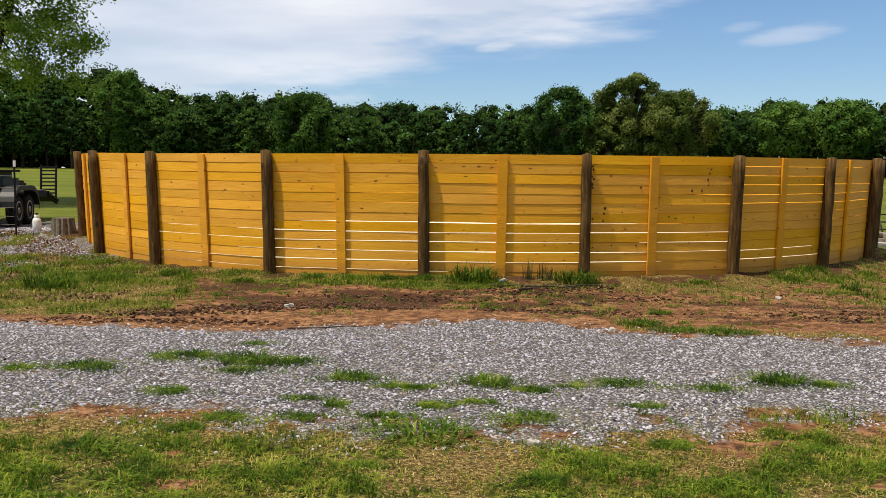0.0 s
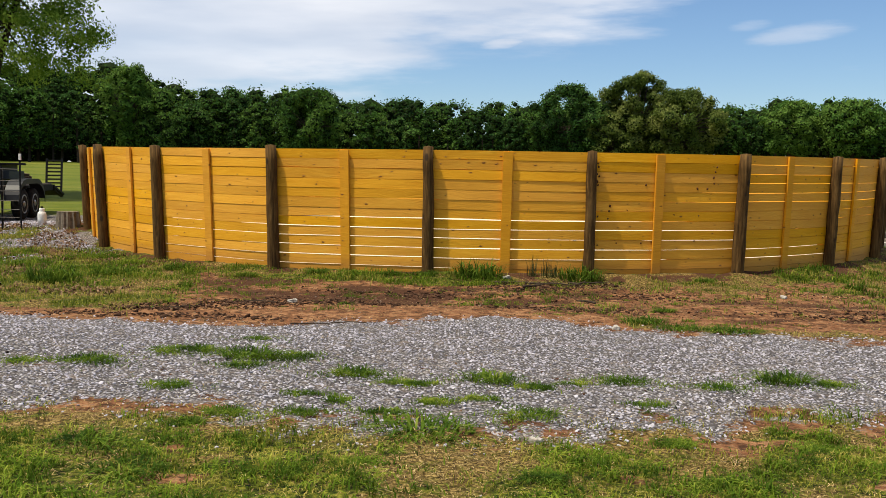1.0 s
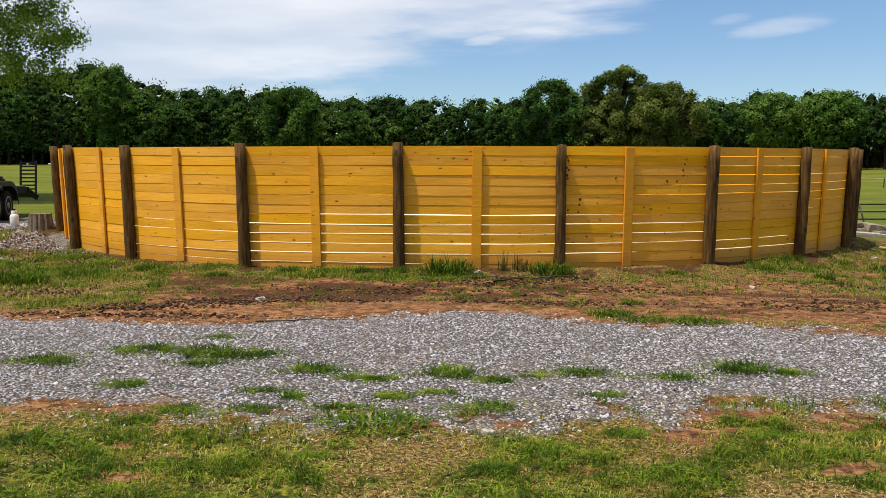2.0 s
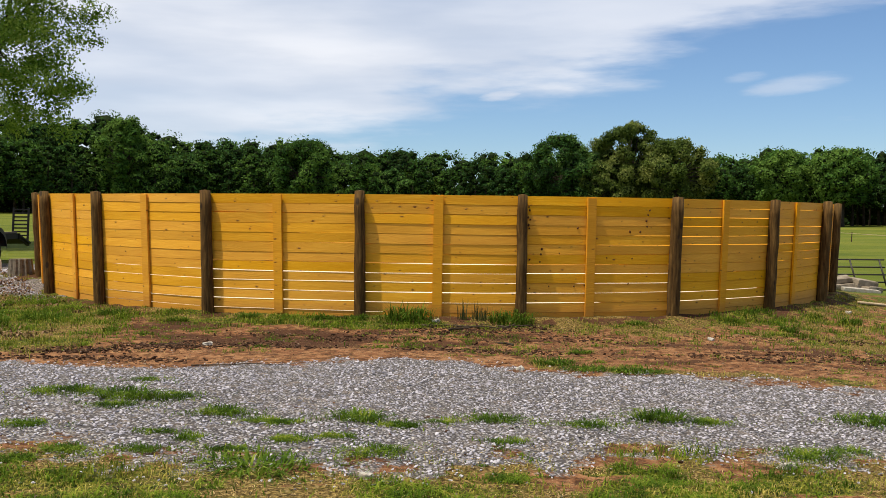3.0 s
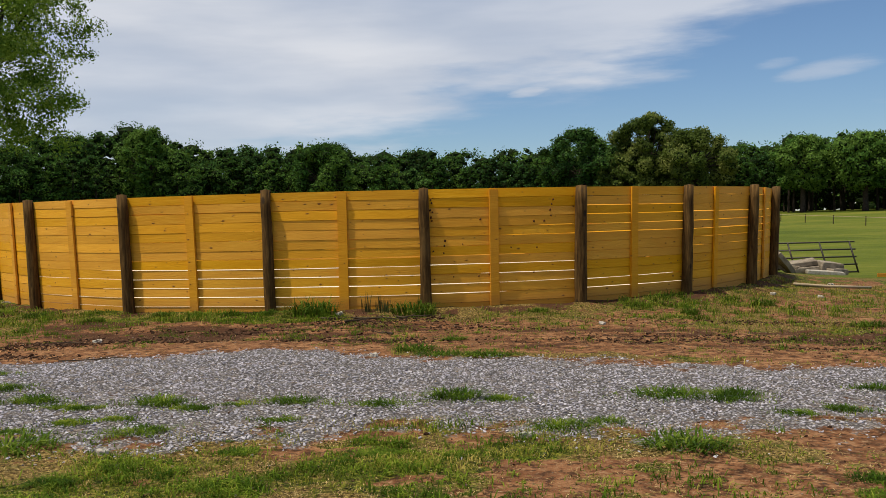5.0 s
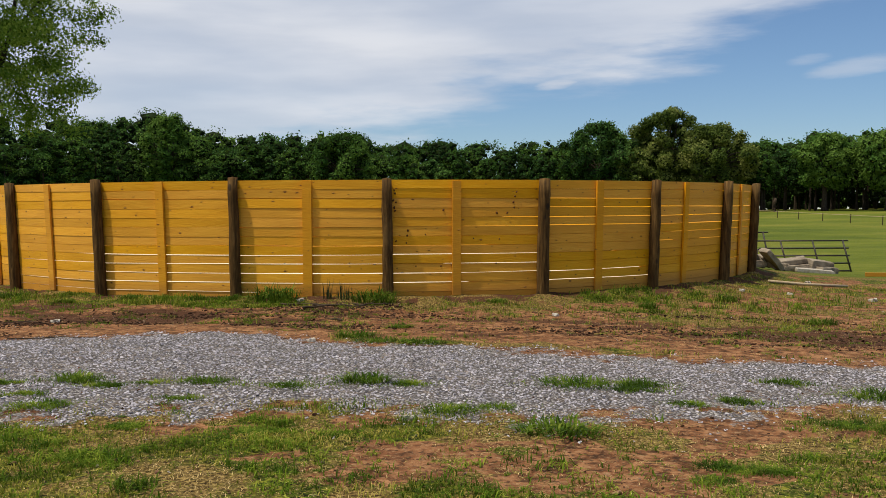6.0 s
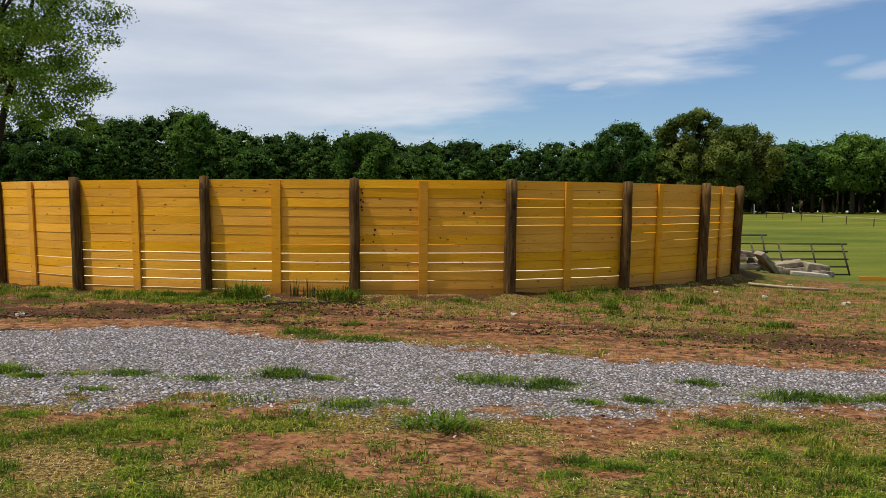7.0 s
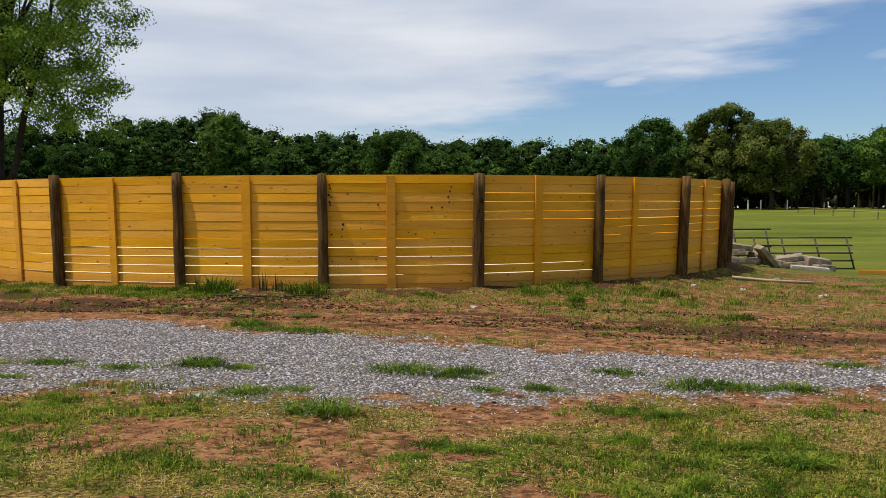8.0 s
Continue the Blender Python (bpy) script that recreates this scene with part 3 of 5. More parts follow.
# sprigs of grass and weeds coming up through the bare clay
hubs = [spread(600, x0, x1, y0, y1, lambda a, b: (1 - covers(a, b)[0]) * ease(fbm(a, b, 1.2, 95), 0.36, 0.6) * outside(a, b)) for x0, x1, y0, y1 in ((1.8, 10.5, 9.2, 14.0), (-1.0, 8.0, 4.1, 6.4), (-4.5, 2.0, 10.3, 13.4))]
hx, hy = np.concatenate([h[0] for h in hubs]), np.concatenate([h[1] for h in hubs])
pick = np.repeat(np.arange(len(hx)), 22)
size = (0.4 + 1.2 * rng.rand(len(hx)) ** 2)[pick]
x, y = hx[pick] + rng.normal(0, 0.05, len(pick)) * size, hy[pick] + rng.normal(0, 0.035, len(pick)) * size
blades("grass_sprigs", x, y, rng.uniform(0.02, 0.07, len(x)) * size, rng.uniform(0.0025, 0.005, len(x)), TUFT, "small green sprigs of grass on bare clay", droop=1.5)


# ---- round pen fence ----
ANGLES = [-158.0, -142.3, -128.4, -112.1, -96.5, -81.0, -65.1, -50.2, -34.4, -19.3, -5.0]
ANGLES += [-5.0 + (202.0 + 5.0) * k / 14 for k in range(1, 14)]
POST_TOP = [1.97, 1.94, 1.90, 1.90, 1.90, 1.865, 1.865, 1.87, 1.90, 1.91, 1.91] + [1.93] * 13
RAIL_TOP = [1.92, 1.905, 1.87, 1.855, 1.855, 1.85, 1.85, 1.855, 1.87, 1.88, 1.88] + [1.88] * 13
POST_R = [8.98, 9.06, 9.06, 9.1, 8.96, 9.0, 9.12, 9.08, 9.04, 9.05, 9.05] + [9.05] * 13
fence = empty("round_pen_fence", (*PEN, 0))
tagged(fence, "round pen fence of new yellow pine boards on weathered brown posts", "fence")
rr = random.Random(3)


def ring(angle, radius, z):
    return Vector((radius * math.cos(radians(angle)), radius * math.sin(radians(angle)), z))


def round_post(top, base, radius, lean):
    """A rough, slightly crooked pole with a worn top."""
    bm = bmesh.new()
    rows, sides = 9, 12
    kink = [rr.uniform(-0.006, 0.006) for _ in range(rows)]
    rings = []
    for i in range(rows):
        h = i / (rows - 1)
        r = radius * (1.06 - 0.12 * h) * (1 + rr.uniform(-0.04, 0.04))
        if i == rows - 1:
            r *= 0.93
        z = base + (top - base) * (h if i < rows - 1 else 1.0)
        rings.append([bm.verts.new((kink[i] + lean * h + r * math.cos(a), kink[-1 - i] + r * math.sin(a) * rr.uniform(0.97, 1.03), z)) for a in [2 * math.pi * j / sides for j in range(sides)]])
    for a, b in zip(rings, rings[1:]):
        for j in range(sides):
            bm.faces.new((a[j], a[(j + 1) % sides], b[(j + 1) % sides], b[j]))
    mid = bm.verts.new((kink[-1] + lean, kink[0], top + 0.012))
    for j in range(sides):
        bm.faces.new((rings[-1][j], rings[-1][(j + 1) % sides], mid))
    return bm


for k, a in enumerate(ANGLES):
    p = ring(a, POST_R[k] - 0.08, 0)
    base = float(lie(PEN[0] + p.x, PEN[1] + p.y)) - 0.12
    ob = part("post", round_post(POST_TOP[k], base, rr.uniform(0.082, 0.098), rr.uniform(0.065, 0.1)), POST, fence, smooth=True)
    ob.matrix_basis = pose(p.x, p.y, 0, 0, 0, a)

# open joints between boards, from the top down, in millimetres at the two ends of a panel
JOINTS = {
    1: ((4, 3), (5, 6), (3, 6), (2, 2), (6, 3), (2, 5), (8, 5), (6, 4), (3, 6), (4, 5), (5, 2), (2, 2)),
    2: ((5, 6), (8, 9), (4, 3), (3, 2), (5, 3), (4, 2), (5, 2), (5, 7), (7, 7), (4, 5), (7, 9), (7, 6)),
    3: ((6, 4), (11, 9), (5, 3), (4, 6), (3, 8), (3, 4), (13, 12), (12, 12), (8, 11), (9, 9), (13, 13), (8, 8)),
    4: ((7, 4), (9, 7), (3, 2), (4, 3), (6, 3), (6, 3), (15, 14), (10, 6), (12, 7), (12, 14), (9, 7), (6, 3)),
    5: ((6, 4), (4, 3), (2, 3), (2, 6), (2, 9), (3, 4), (8, 5), (11, 6), (4, 10), (10, 5), (12, 2), (5, 2)),
    6: ((7, 6), (8, 9), (8, 7), (7, 8), (9, 9), (3, 5), (5, 4), (4, 5), (2, 4), (10, 6), (12, 8), (6, 3)),
    7: ((6, 6), (3, 5), (9, 9), (8, 9), (9, 10), (5, 6), (5, 6), (4, 5), (2, 3), (3, 4), (2, 2), (2, 2)),
    8: ((6, 6), (4, 6), (9, 9), (8, 8), (8, 8), (6, 6), (6, 7), (5, 5), (5, 5), (6, 7), (3, 3), (2, 2)),
}
BATTEN_AT = {1: 0.55, 2: 0.475, 3: 0.475, 4: 0.48, 5: 0.44, 6: 0.48, 7: 0.39}      # share of the panel's width
ROWS_UP, LEAN_OUT, PITCH = 14, 0.042, 0.1462
for k, a0 in enumerate(ANGLES):
    a1 = ANGLES[(k + 1) % len(ANGLES)]
    a1 += 360 if a1 < a0 else 0
    k1 = (k + 1) % len(ANGLES)
    r0, r1 = POST_R[k] - 0.075, POST_R[k1] - 0.075
    t0, t1 = RAIL_TOP[k], RAIL_TOP[k1]
    mid = (a0 + a1) / 2
    lifted = Matrix.Translation(ring(mid, 9.0, 0)) @ pose(0, 0, 0, 0, 0, mid + 90)
    back = lifted.inverted()
    stations = 8
    joints = JOINTS.get(k, [(rr.uniform(3, 7), rr.uniform(3, 7)) for _ in range(12)])
    wander = [0.0] + [rr.uniform(-0.006, 0.006) for _ in range(ROWS_UP)]
    slant = [0.0] + [rr.uniform(-0.005, 0.005) for _ in range(ROWS_UP)]
    wave = [(0.0, 0.0)] + [(rr.uniform(0.0, 0.0035), rr.uniform(0, 6.28)) for _ in range(ROWS_UP)]

    def seam(row, u):
        """Height of the upper edge of a row, where two boards meet."""
        return t0 + (t1 - t0) * u - PITCH * row + wander[row] + slant[row] * (2 * u - 1) + wave[row][0] * math.sin(4.0 * u + wave[row][1])

    for row in range(ROWS_UP):
        g0, g1 = joints[row] if row < len(joints) else (2, 2)
        ragged, sway = rr.uniform(0.0, 0.3), rr.uniform(0, 6.28)
        cup, twist, inset = rr.uniform(-0.0015, 0.0045), rr.uniform(-0.0025, 0.0025), rr.uniform(-0.002, 0.002)
        verts, faces = [], []
        for s in range(stations + 1):
            u = s / stations
            ang = a0 + (a1 - a0) * u
            rad = r0 + (r1 - r0) * u - 0.02 * math.sin(math.pi * u) + inset
            gap = 0.001 * (g0 + (g1 - g0) * u) * (1 + ragged * math.sin(9 * u + sway))
            shut = gap < 0.0052 or (row < 3 and k <= 5)
            gap = max(gap, 0.004) + 0.001 if shut else gap
            z1, z0 = seam(row, u), seam(row + 1, u) + gap
            if row == ROWS_UP - 1:      # the lowest board is sunk a little into the soil
                at = ring(ang, rad - 0.07, 0)
                z0 = min(z0, float(lie(PEN[0] + at.x, PEN[1] + at.y)) - 0.03)
            c = cup + twist * math.sin(4.2 * u + sway)
            # tight boards overlap behind the joint, so that no light comes through
            foot = z0 - 0.03 if shut and row < ROWS_UP - 1 else z0
            for rad_, z_ in ((rad + c, z0), (rad - c, z1), (rad - c - 0.020, z1), (min(rad - c, rad + c) - 0.036, foot), (min(rad - c, rad + c) - 0.031, foot), (rad + c - 0.020, z0)):
                verts.append(back @ ring(ang, rad_ - LEAN_OUT * (1.87 - z_), z_))
            if s:
                i = 6 * s
                faces += [(i - 6 + j, i - 6 + (j + 1) % 6, i + (j + 1) % 6, i + j) for j in range(6)]
        faces += [(5, 2, 1, 0), (5, 4, 3, 2)] + [tuple(6 * stations + j for j in q) for q in ((0, 1, 2, 5), (2, 3, 4, 5))]
        ob = mesh_object("board", verts, faces, BOARD, fence)
        ob.matrix_basis = lifted
    # upright batten over the panel
    u = BATTEN_AT.get(k, 0.48)
    ang = a0 + (a1 - a0) * u
    at = ring(ang, r0 + (r1 - r0) * u - 0.02 * math.sin(math.pi * u), 0)
    bm = bmesh.new()
    high = t0 + (t1 - t0) * u - rr.uniform(0.0, 0.015)
    low = float(lie(PEN[0] + at.x, PEN[1] + at.y)) + rr.uniform(-0.02, 0.03)
    out = 0.030 - LEAN_OUT * (1.87 - (high + low) / 2)
    box(bm, (rr.uniform(0.138, 0.15), 0.036, high - low), pose(0, -out, (high + low) / 2, 2.4), 0.004)
    ob = part("batten", bm, BATTEN, fence)
    ob.matrix_basis = Matrix.Translation(at) @ pose(0, 0, 0, 0, rr.uniform(-0.5, 0.5), mid + 90)

# large dark knots in the panel with the resinous boards: share of the width, height, half length
KNOT = material("dark_knot", plain_nodes((0.13, 0.045, 0.010), (0.06, 0.022, 0.008), 30.0, 0.003), 0.7, spec=0.2)
for u, z, r in [(0.045, 1.69, 0.02), (0.05, 1.64, 0.022), (0.04, 1.53, 0.024), (0.055, 1.50, 0.02), (0.045, 1.42, 0.026), (0.05, 1.37, 0.02), (0.13, 1.06, 0.026), (0.125, 0.98, 0.024), (0.12, 0.87, 0.018), (0.055, 0.90, 0.02), (0.24, 1.0, 0.014), (0.83, 1.66, 0.022), (0.82, 1.59, 0.02), (0.81, 1.50, 0.024), (0.815, 1.41, 0.02), (0.77, 1.33, 0.024), (0.70, 1.33, 0.026), (0.355, 1.38, 0.022), (0.55, 0.93, 0.016), (0.72, 0.92, 0.016), (0.18, 0.50, 0.016), (0.34, 0.50, 0.018), (0.70, 0.53, 0.016), (0.06, 0.47, 0.014)]:
    ang = ANGLES[5] + (ANGLES[6] - ANGLES[5]) * u
    rad = POST_R[5] - 0.075 + (POST_R[6] - POST_R[5]) * u - 0.02 * math.sin(math.pi * u) - LEAN_OUT * (1.87 - z)
    bm = bmesh.new()
    bmesh.ops.create_icosphere(bm, subdivisions=1, radius=1.0)
    for v in bm.verts:
        v.co = Vector((v.co.x * rr.uniform(0.8, 1.1) * r * 0.75, v.co.y * 0.012, v.co.z * rr.uniform(0.8, 1.1) * r))
    ob = part("knot", bm, KNOT, fence, smooth=True)
    ob.matrix_basis = Matrix.Translation(ring(ang, rad, z)) @ pose(0, 0, 0, 0, rr.uniform(-50, 50), ang + 90)


# ---- trees ----
def leaves_on(centres, radii, count, size, flat=0.25, seed=1, low=-1.0):
    """Leaf cards over a crowd of lobes; each leaf a small rhomb."""
    g = np.random.RandomState(seed)
    centres, radii = np.asarray(centres, float), np.asarray(radii, float)
    wts = (radii[:, 0] * radii[:, 2]) ** 1.0
    pick = g.choice(len(centres), count, p=wts / wts.sum())
    d = g.randn(count, 3)
    d /= np.linalg.norm(d, axis=1)[:, None]
    d[:, 2] = np.where(d[:, 2] < low, -d[:, 2], d[:, 2])
    depth = (1 - flat * g.rand(count) ** 1.5 if flat < 1 else 1.1 * g.rand(count) ** 0.45) + 0.12 * g.randn(count)
    c = centres[pick] + radii[pick] * d * depth[:, None]
    nrm = d + 0.55 * g.randn(count, 3)
    nrm /= np.linalg.norm(nrm, axis=1)[:, None]
    u = np.cross(nrm, g.randn(count, 3))
    u /= np.linalg.norm(u, axis=1)[:, None]
    v = np.cross(nrm, u)
    s = size * g.uniform(0.55, 1.3, count)[:, None]
    verts = np.stack([c - u * s, c - v * s * 0.55, c + u * s, c + v * s * 0.55], 1).reshape(-1, 3)
    return verts, np.arange(4 * count).reshape(-1, 4)


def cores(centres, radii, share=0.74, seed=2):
    """An uneven, closed body inside each clump of leaves carries its painted shade."""
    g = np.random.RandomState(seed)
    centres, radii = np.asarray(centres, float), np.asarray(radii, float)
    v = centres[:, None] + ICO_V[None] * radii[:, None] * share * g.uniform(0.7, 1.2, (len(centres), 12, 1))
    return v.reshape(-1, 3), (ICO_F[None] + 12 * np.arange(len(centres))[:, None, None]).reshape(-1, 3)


def limbs(bm, base, tips, trunk_r, fork):
    """A tapered trunk that forks into limbs, one to each tip."""
    base = Vector(base)
    top = base + Vector(fork)
    tube(bm, [base - Vector((0, 0, 0.3)), base + Vector(fork) * 0.12, base + Vector(fork) * 0.5, top], [trunk_r * 1.35, trunk_r, trunk_r * 0.85, trunk_r * 0.7], 9)
    for t in tips[:70]:
        t = Vector(t)
        start = base + Vector(fork) * rr.uniform(0.55, 0.98)
        mid = start.lerp(t, 0.5) + Vector((rr.uniform(-0.4, 0.4), rr.uniform(-0.4, 0.4), 0.25 * (t - start).length * 0.4))
        r = trunk_r * rr.uniform(0.28, 0.48)
        tube(bm, [start, start.lerp(mid, 0.5), mid, t], [r, r * 0.8, r * 0.55, r * 0.18], 6)
    return bm


def tree(name, place, trunk_h, trunk_r, lobes, count, size, mat, label, seed, flat=0.5, dense=True):
    thing = empty(name, place)
    tagged(thing, label, "tree")
    part("trunk", limbs(bmesh.new(), (0, 0, 0), [Vector(c) for c, _ in lobes], trunk_r, (0.02 * trunk_h, 0.0, trunk_h)), BARK, thing, smooth=True)
    v, f = leaves_on([c for c, _ in lobes], [r for _, r in lobes], count, size, flat, seed)
    mesh_object("crown", v, f, mat, thing)
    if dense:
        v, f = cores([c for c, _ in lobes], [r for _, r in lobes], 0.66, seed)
        mesh_object("inner_crown", v, f, CROWN_SHADE, thing)
    return thing


def crown_lobes(half, z0, z1, n, seed, lobe=0.42, dome=1.0):
    """Lobes that fill a domed crown with an uneven outline."""
    g = random.Random(seed)
    out = []
    for i in range(n):
        h = (i + 0.5) / n
        z = z0 + (z1 - z0) * h
        reach = half * (0.5 + 0.5 * math.sin(math.pi * min(1.0, 0.85 * h)) ** dome) * math.sqrt(max(0.1, 1 - max(0.0, h - 0.72) / 0.32)) * 0.8
        a = i * 2.4 + g.uniform(-0.5, 0.5)
        d = reach * math.sqrt(g.uniform(0.15, 1.0))
        r = half * lobe * g.uniform(0.75, 1.2)
        out.append(((d * math.cos(a), d * math.sin(a), z), (r, r, r * g.uniform(0.6, 0.85))))
    return out


# tall tree beside the yard
bx, by, small = -20.1, 38.3, 0.83
bz = float(height(bx, by))
g = random.Random(8)
big = []
for i in range(520):
    h = ((i + 0.5) / 520 + g.uniform(-0.05, 0.05)) % 1.0
    z = 6.5 + 14.6 * h
    reach = (6.7 + 3.6 * h * (1 - 0.82 * h)) * (0.95 + 0.07 * math.sin(14 * h + 2.2)) * math.sqrt(g.uniform(0.03, 1.0))
    a = g.uniform(0, 6.283)
    r = small * g.uniform(0.42, 1.0)
    reach *= small * 1.0
    big.append(((reach * math.cos(a), reach * math.sin(a), 0.3 + small * z - 0.1 * reach * (h < 0.35)), (r * 1.3, r * 1.3, r * 0.8)))
g.shuffle(big)
shade = tree("shade_tree", (bx, by, bz), 10.0, 0.23, big, 135000, 0.078, LEAF, "tall airy green shade tree with a dark forked trunk", 4, 1.0, False)

stem = bmesh.new()
tube(stem, [(0.1, 0, 1.3), (0.8, 0.1, 3.2), (1.35, 0.1, 5.8), (2.4, 0.3, 9.2), (3.0, 0.3, 12.9)], [0.17, 0.17, 0.14, 0.1, 0.035], 9)
part("stem", stem, BARK, shade, smooth=True)

# woodland edge: how high the skyline stands above eye level, by bearing
SKYLINE = [(-42, 0.075), (-34, 0.080), (-28, 0.086), (-23, 0.097), (-19.6, 0.098), (-18, 0.091), (-16.5, 0.082), (-13.5, 0.078), (-11.5, 0.078), (-8.6, 0.083), (-6.6, 0.076), (-4.8, 0.069), (-3, 0.074), (0, 0.068), (2.6, 0.072), (5, 0.072), (9, 0.074), (11, 0.07), (15, 0.066), (18, 0.067), (20.3, 0.075), (21.8, 0.069), (23.5, 0.076), (25, 0.066), (34, 0.067), (42, 0.068)]
g = random.Random(21)
lobes_c, lobes_r, kind_of, solid, trunk_bm = [], [], [], [], bmesh.new()
for line in range(4):
    bearing = -44.0
    while bearing < 44.0:
        dist = 148 + 6.5 * line + (8 if line == 3 else 0) + g.uniform(-3.0, 3.0)
        tx, ty = dist * math.sin(radians(bearing)), dist * math.cos(radians(bearing))
        tz = float(height(tx, ty))
        rise = (np.interp(bearing, *np.array(SKYLINE).T) + 0.0015) * dist * g.uniform(0.90, 1.05) + 1.6 - tz
        rise *= g.uniform(0.78, 0.95) if line == 0 else 1.0
        half = g.uniform(2.4, 5.4)
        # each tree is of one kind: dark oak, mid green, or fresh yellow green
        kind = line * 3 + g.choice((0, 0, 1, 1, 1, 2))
        open_foot = bearing > 14
        foot = (1.4 if bearing < -13 else 2.6 if open_foot else 1.2) * (1.0, 0.8, 0.3 * open_foot, 0.0)[line]
        found = [(c, r, True) for c, r in crown_lobes(half, foot + 0.6, rise - half * 0.12, (40, 34, 28, 30)[line], g.random(), g.uniform(0.8, 1.2) * (0.26, 0.29, 0.40, 0.50)[line], 1.0)]
        if line == 3 or (line == 2 and not open_foot):
            for _ in range(26 if bearing < -13 else 22):
                found.append(((g.uniform(-3.5, 3.5), g.uniform(-1, 1), g.uniform(0.1, 6.5 if bearing < -13 else 2.8 if open_foot else 5.0)), (1.8, 1.4, 1.4), True))
        # slender shoots that break the skyline
        if line in (1, 2):
            for _ in range(g.randint(1, 5)):
                r = g.uniform(0.5, 1.1)
                found.append(((g.uniform(-0.6, 0.6) * half, g.uniform(-1, 1), rise + g.uniform(-1.7, -0.5)), (r, r, r * g.uniform(1.1, 1.5)), False))
        for c, r, full in found:
            lobes_c.append((tx + c[0], ty + c[1], tz + c[2]))
            lobes_r.append(r)
            kind_of.append(kind)
            solid.append(full)
        for _ in range(2 if open_foot else 1):
            ox = g.uniform(-1.5, 1.5)
            tube(trunk_bm, [(tx + ox, ty, tz - 0.3), (tx + ox + g.uniform(-0.3, 0.3), ty, tz + rise * 0.6)], [g.uniform(0.16, 0.3), 0.08], 5)
        bearing += g.uniform(1.0, 2.0)
kind_of, solid, lobes_c, lobes_r = np.array(kind_of), np.array(solid), np.array(lobes_c), np.array(lobes_r)
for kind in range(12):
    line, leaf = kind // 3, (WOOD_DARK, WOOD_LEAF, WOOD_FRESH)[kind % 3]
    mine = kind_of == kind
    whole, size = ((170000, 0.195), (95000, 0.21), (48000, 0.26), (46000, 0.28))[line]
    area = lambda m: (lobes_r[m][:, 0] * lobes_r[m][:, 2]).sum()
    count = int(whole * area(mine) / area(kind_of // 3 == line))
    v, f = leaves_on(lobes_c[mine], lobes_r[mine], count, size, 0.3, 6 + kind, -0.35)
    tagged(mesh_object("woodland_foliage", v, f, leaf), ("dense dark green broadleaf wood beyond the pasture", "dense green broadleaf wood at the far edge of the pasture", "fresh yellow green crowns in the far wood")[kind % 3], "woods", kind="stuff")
# dark bodies that put inner shade into the wood
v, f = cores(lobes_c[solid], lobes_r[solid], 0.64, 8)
tagged(mesh_object("woodland_thicket", v, f, CROWN_SHADE), "near-black bodies for the shade inside the far wood", "woods", kind="stuff")
tagged(part("woodland_trunks", trunk_bm, BARK), "dark slender trunks under the far wood", "woods", kind="stuff")


def far_tree(bearing, dist, rise, half, seed, mat, label, n=90, count=16000, lobe=0.19, foot=0.16, size=0.19):
    tx, ty = dist * math.sin(radians(bearing)), dist * math.cos(radians(bearing))
    tz = float(height(tx, ty))
    rise = rise * dist + 1.6 - tz
    return tree("woodland_tree", (tx, ty, tz), rise * 0.5, 0.4, crown_lobes(half, rise * foot, rise - half * 0.25, n, seed, lobe), count, size, mat, label, seed, 0.5)


far_tree(11.5, 142, 0.114, 6.3, 3, OAK_LEAF, "large spreading oak with olive brown foliage standing above the wood", 64, 27000, 0.19, 0.22)
far_tree(14.2, 140, 0.096, 7.2, 5, OAK_LEAF, "olive green oak beside a larger one", 70, 27000, 0.18, 0.2)
far_tree(10.0, 141, 0.072, 5.0, 17, OAK_LEAF, "low olive brown oak in front of the wood", 70, 13000, 0.20)
far_tree(7.4, 142, 0.102, 7.0, 7, WOOD_DARK, "full round-topped green tree at the wood's edge", 100, 21000, 0.18)
far_tree(-19.2, 146, 0.108, 5.2, 9, WOOD_FRESH, "tall green tree rising over the wood's edge", 90, 18000, 0.19)
far_tree(-8.6, 141, 0.091, 6.2, 11, WOOD_LEAF, "broad green tree with bare twigs on top", 90, 17000, 0.19)
far_tree(20.3, 142, 0.081, 5.2, 13, WOOD_FRESH, "slender green trees clustered above bare trunks", 80, 15000, 0.19, 0.3)
far_tree(23.6, 142, 0.082, 6.2, 15, WOOD_FRESH, "round-topped green tree above bare trunks", 90, 18000, 0.19, 0.3)


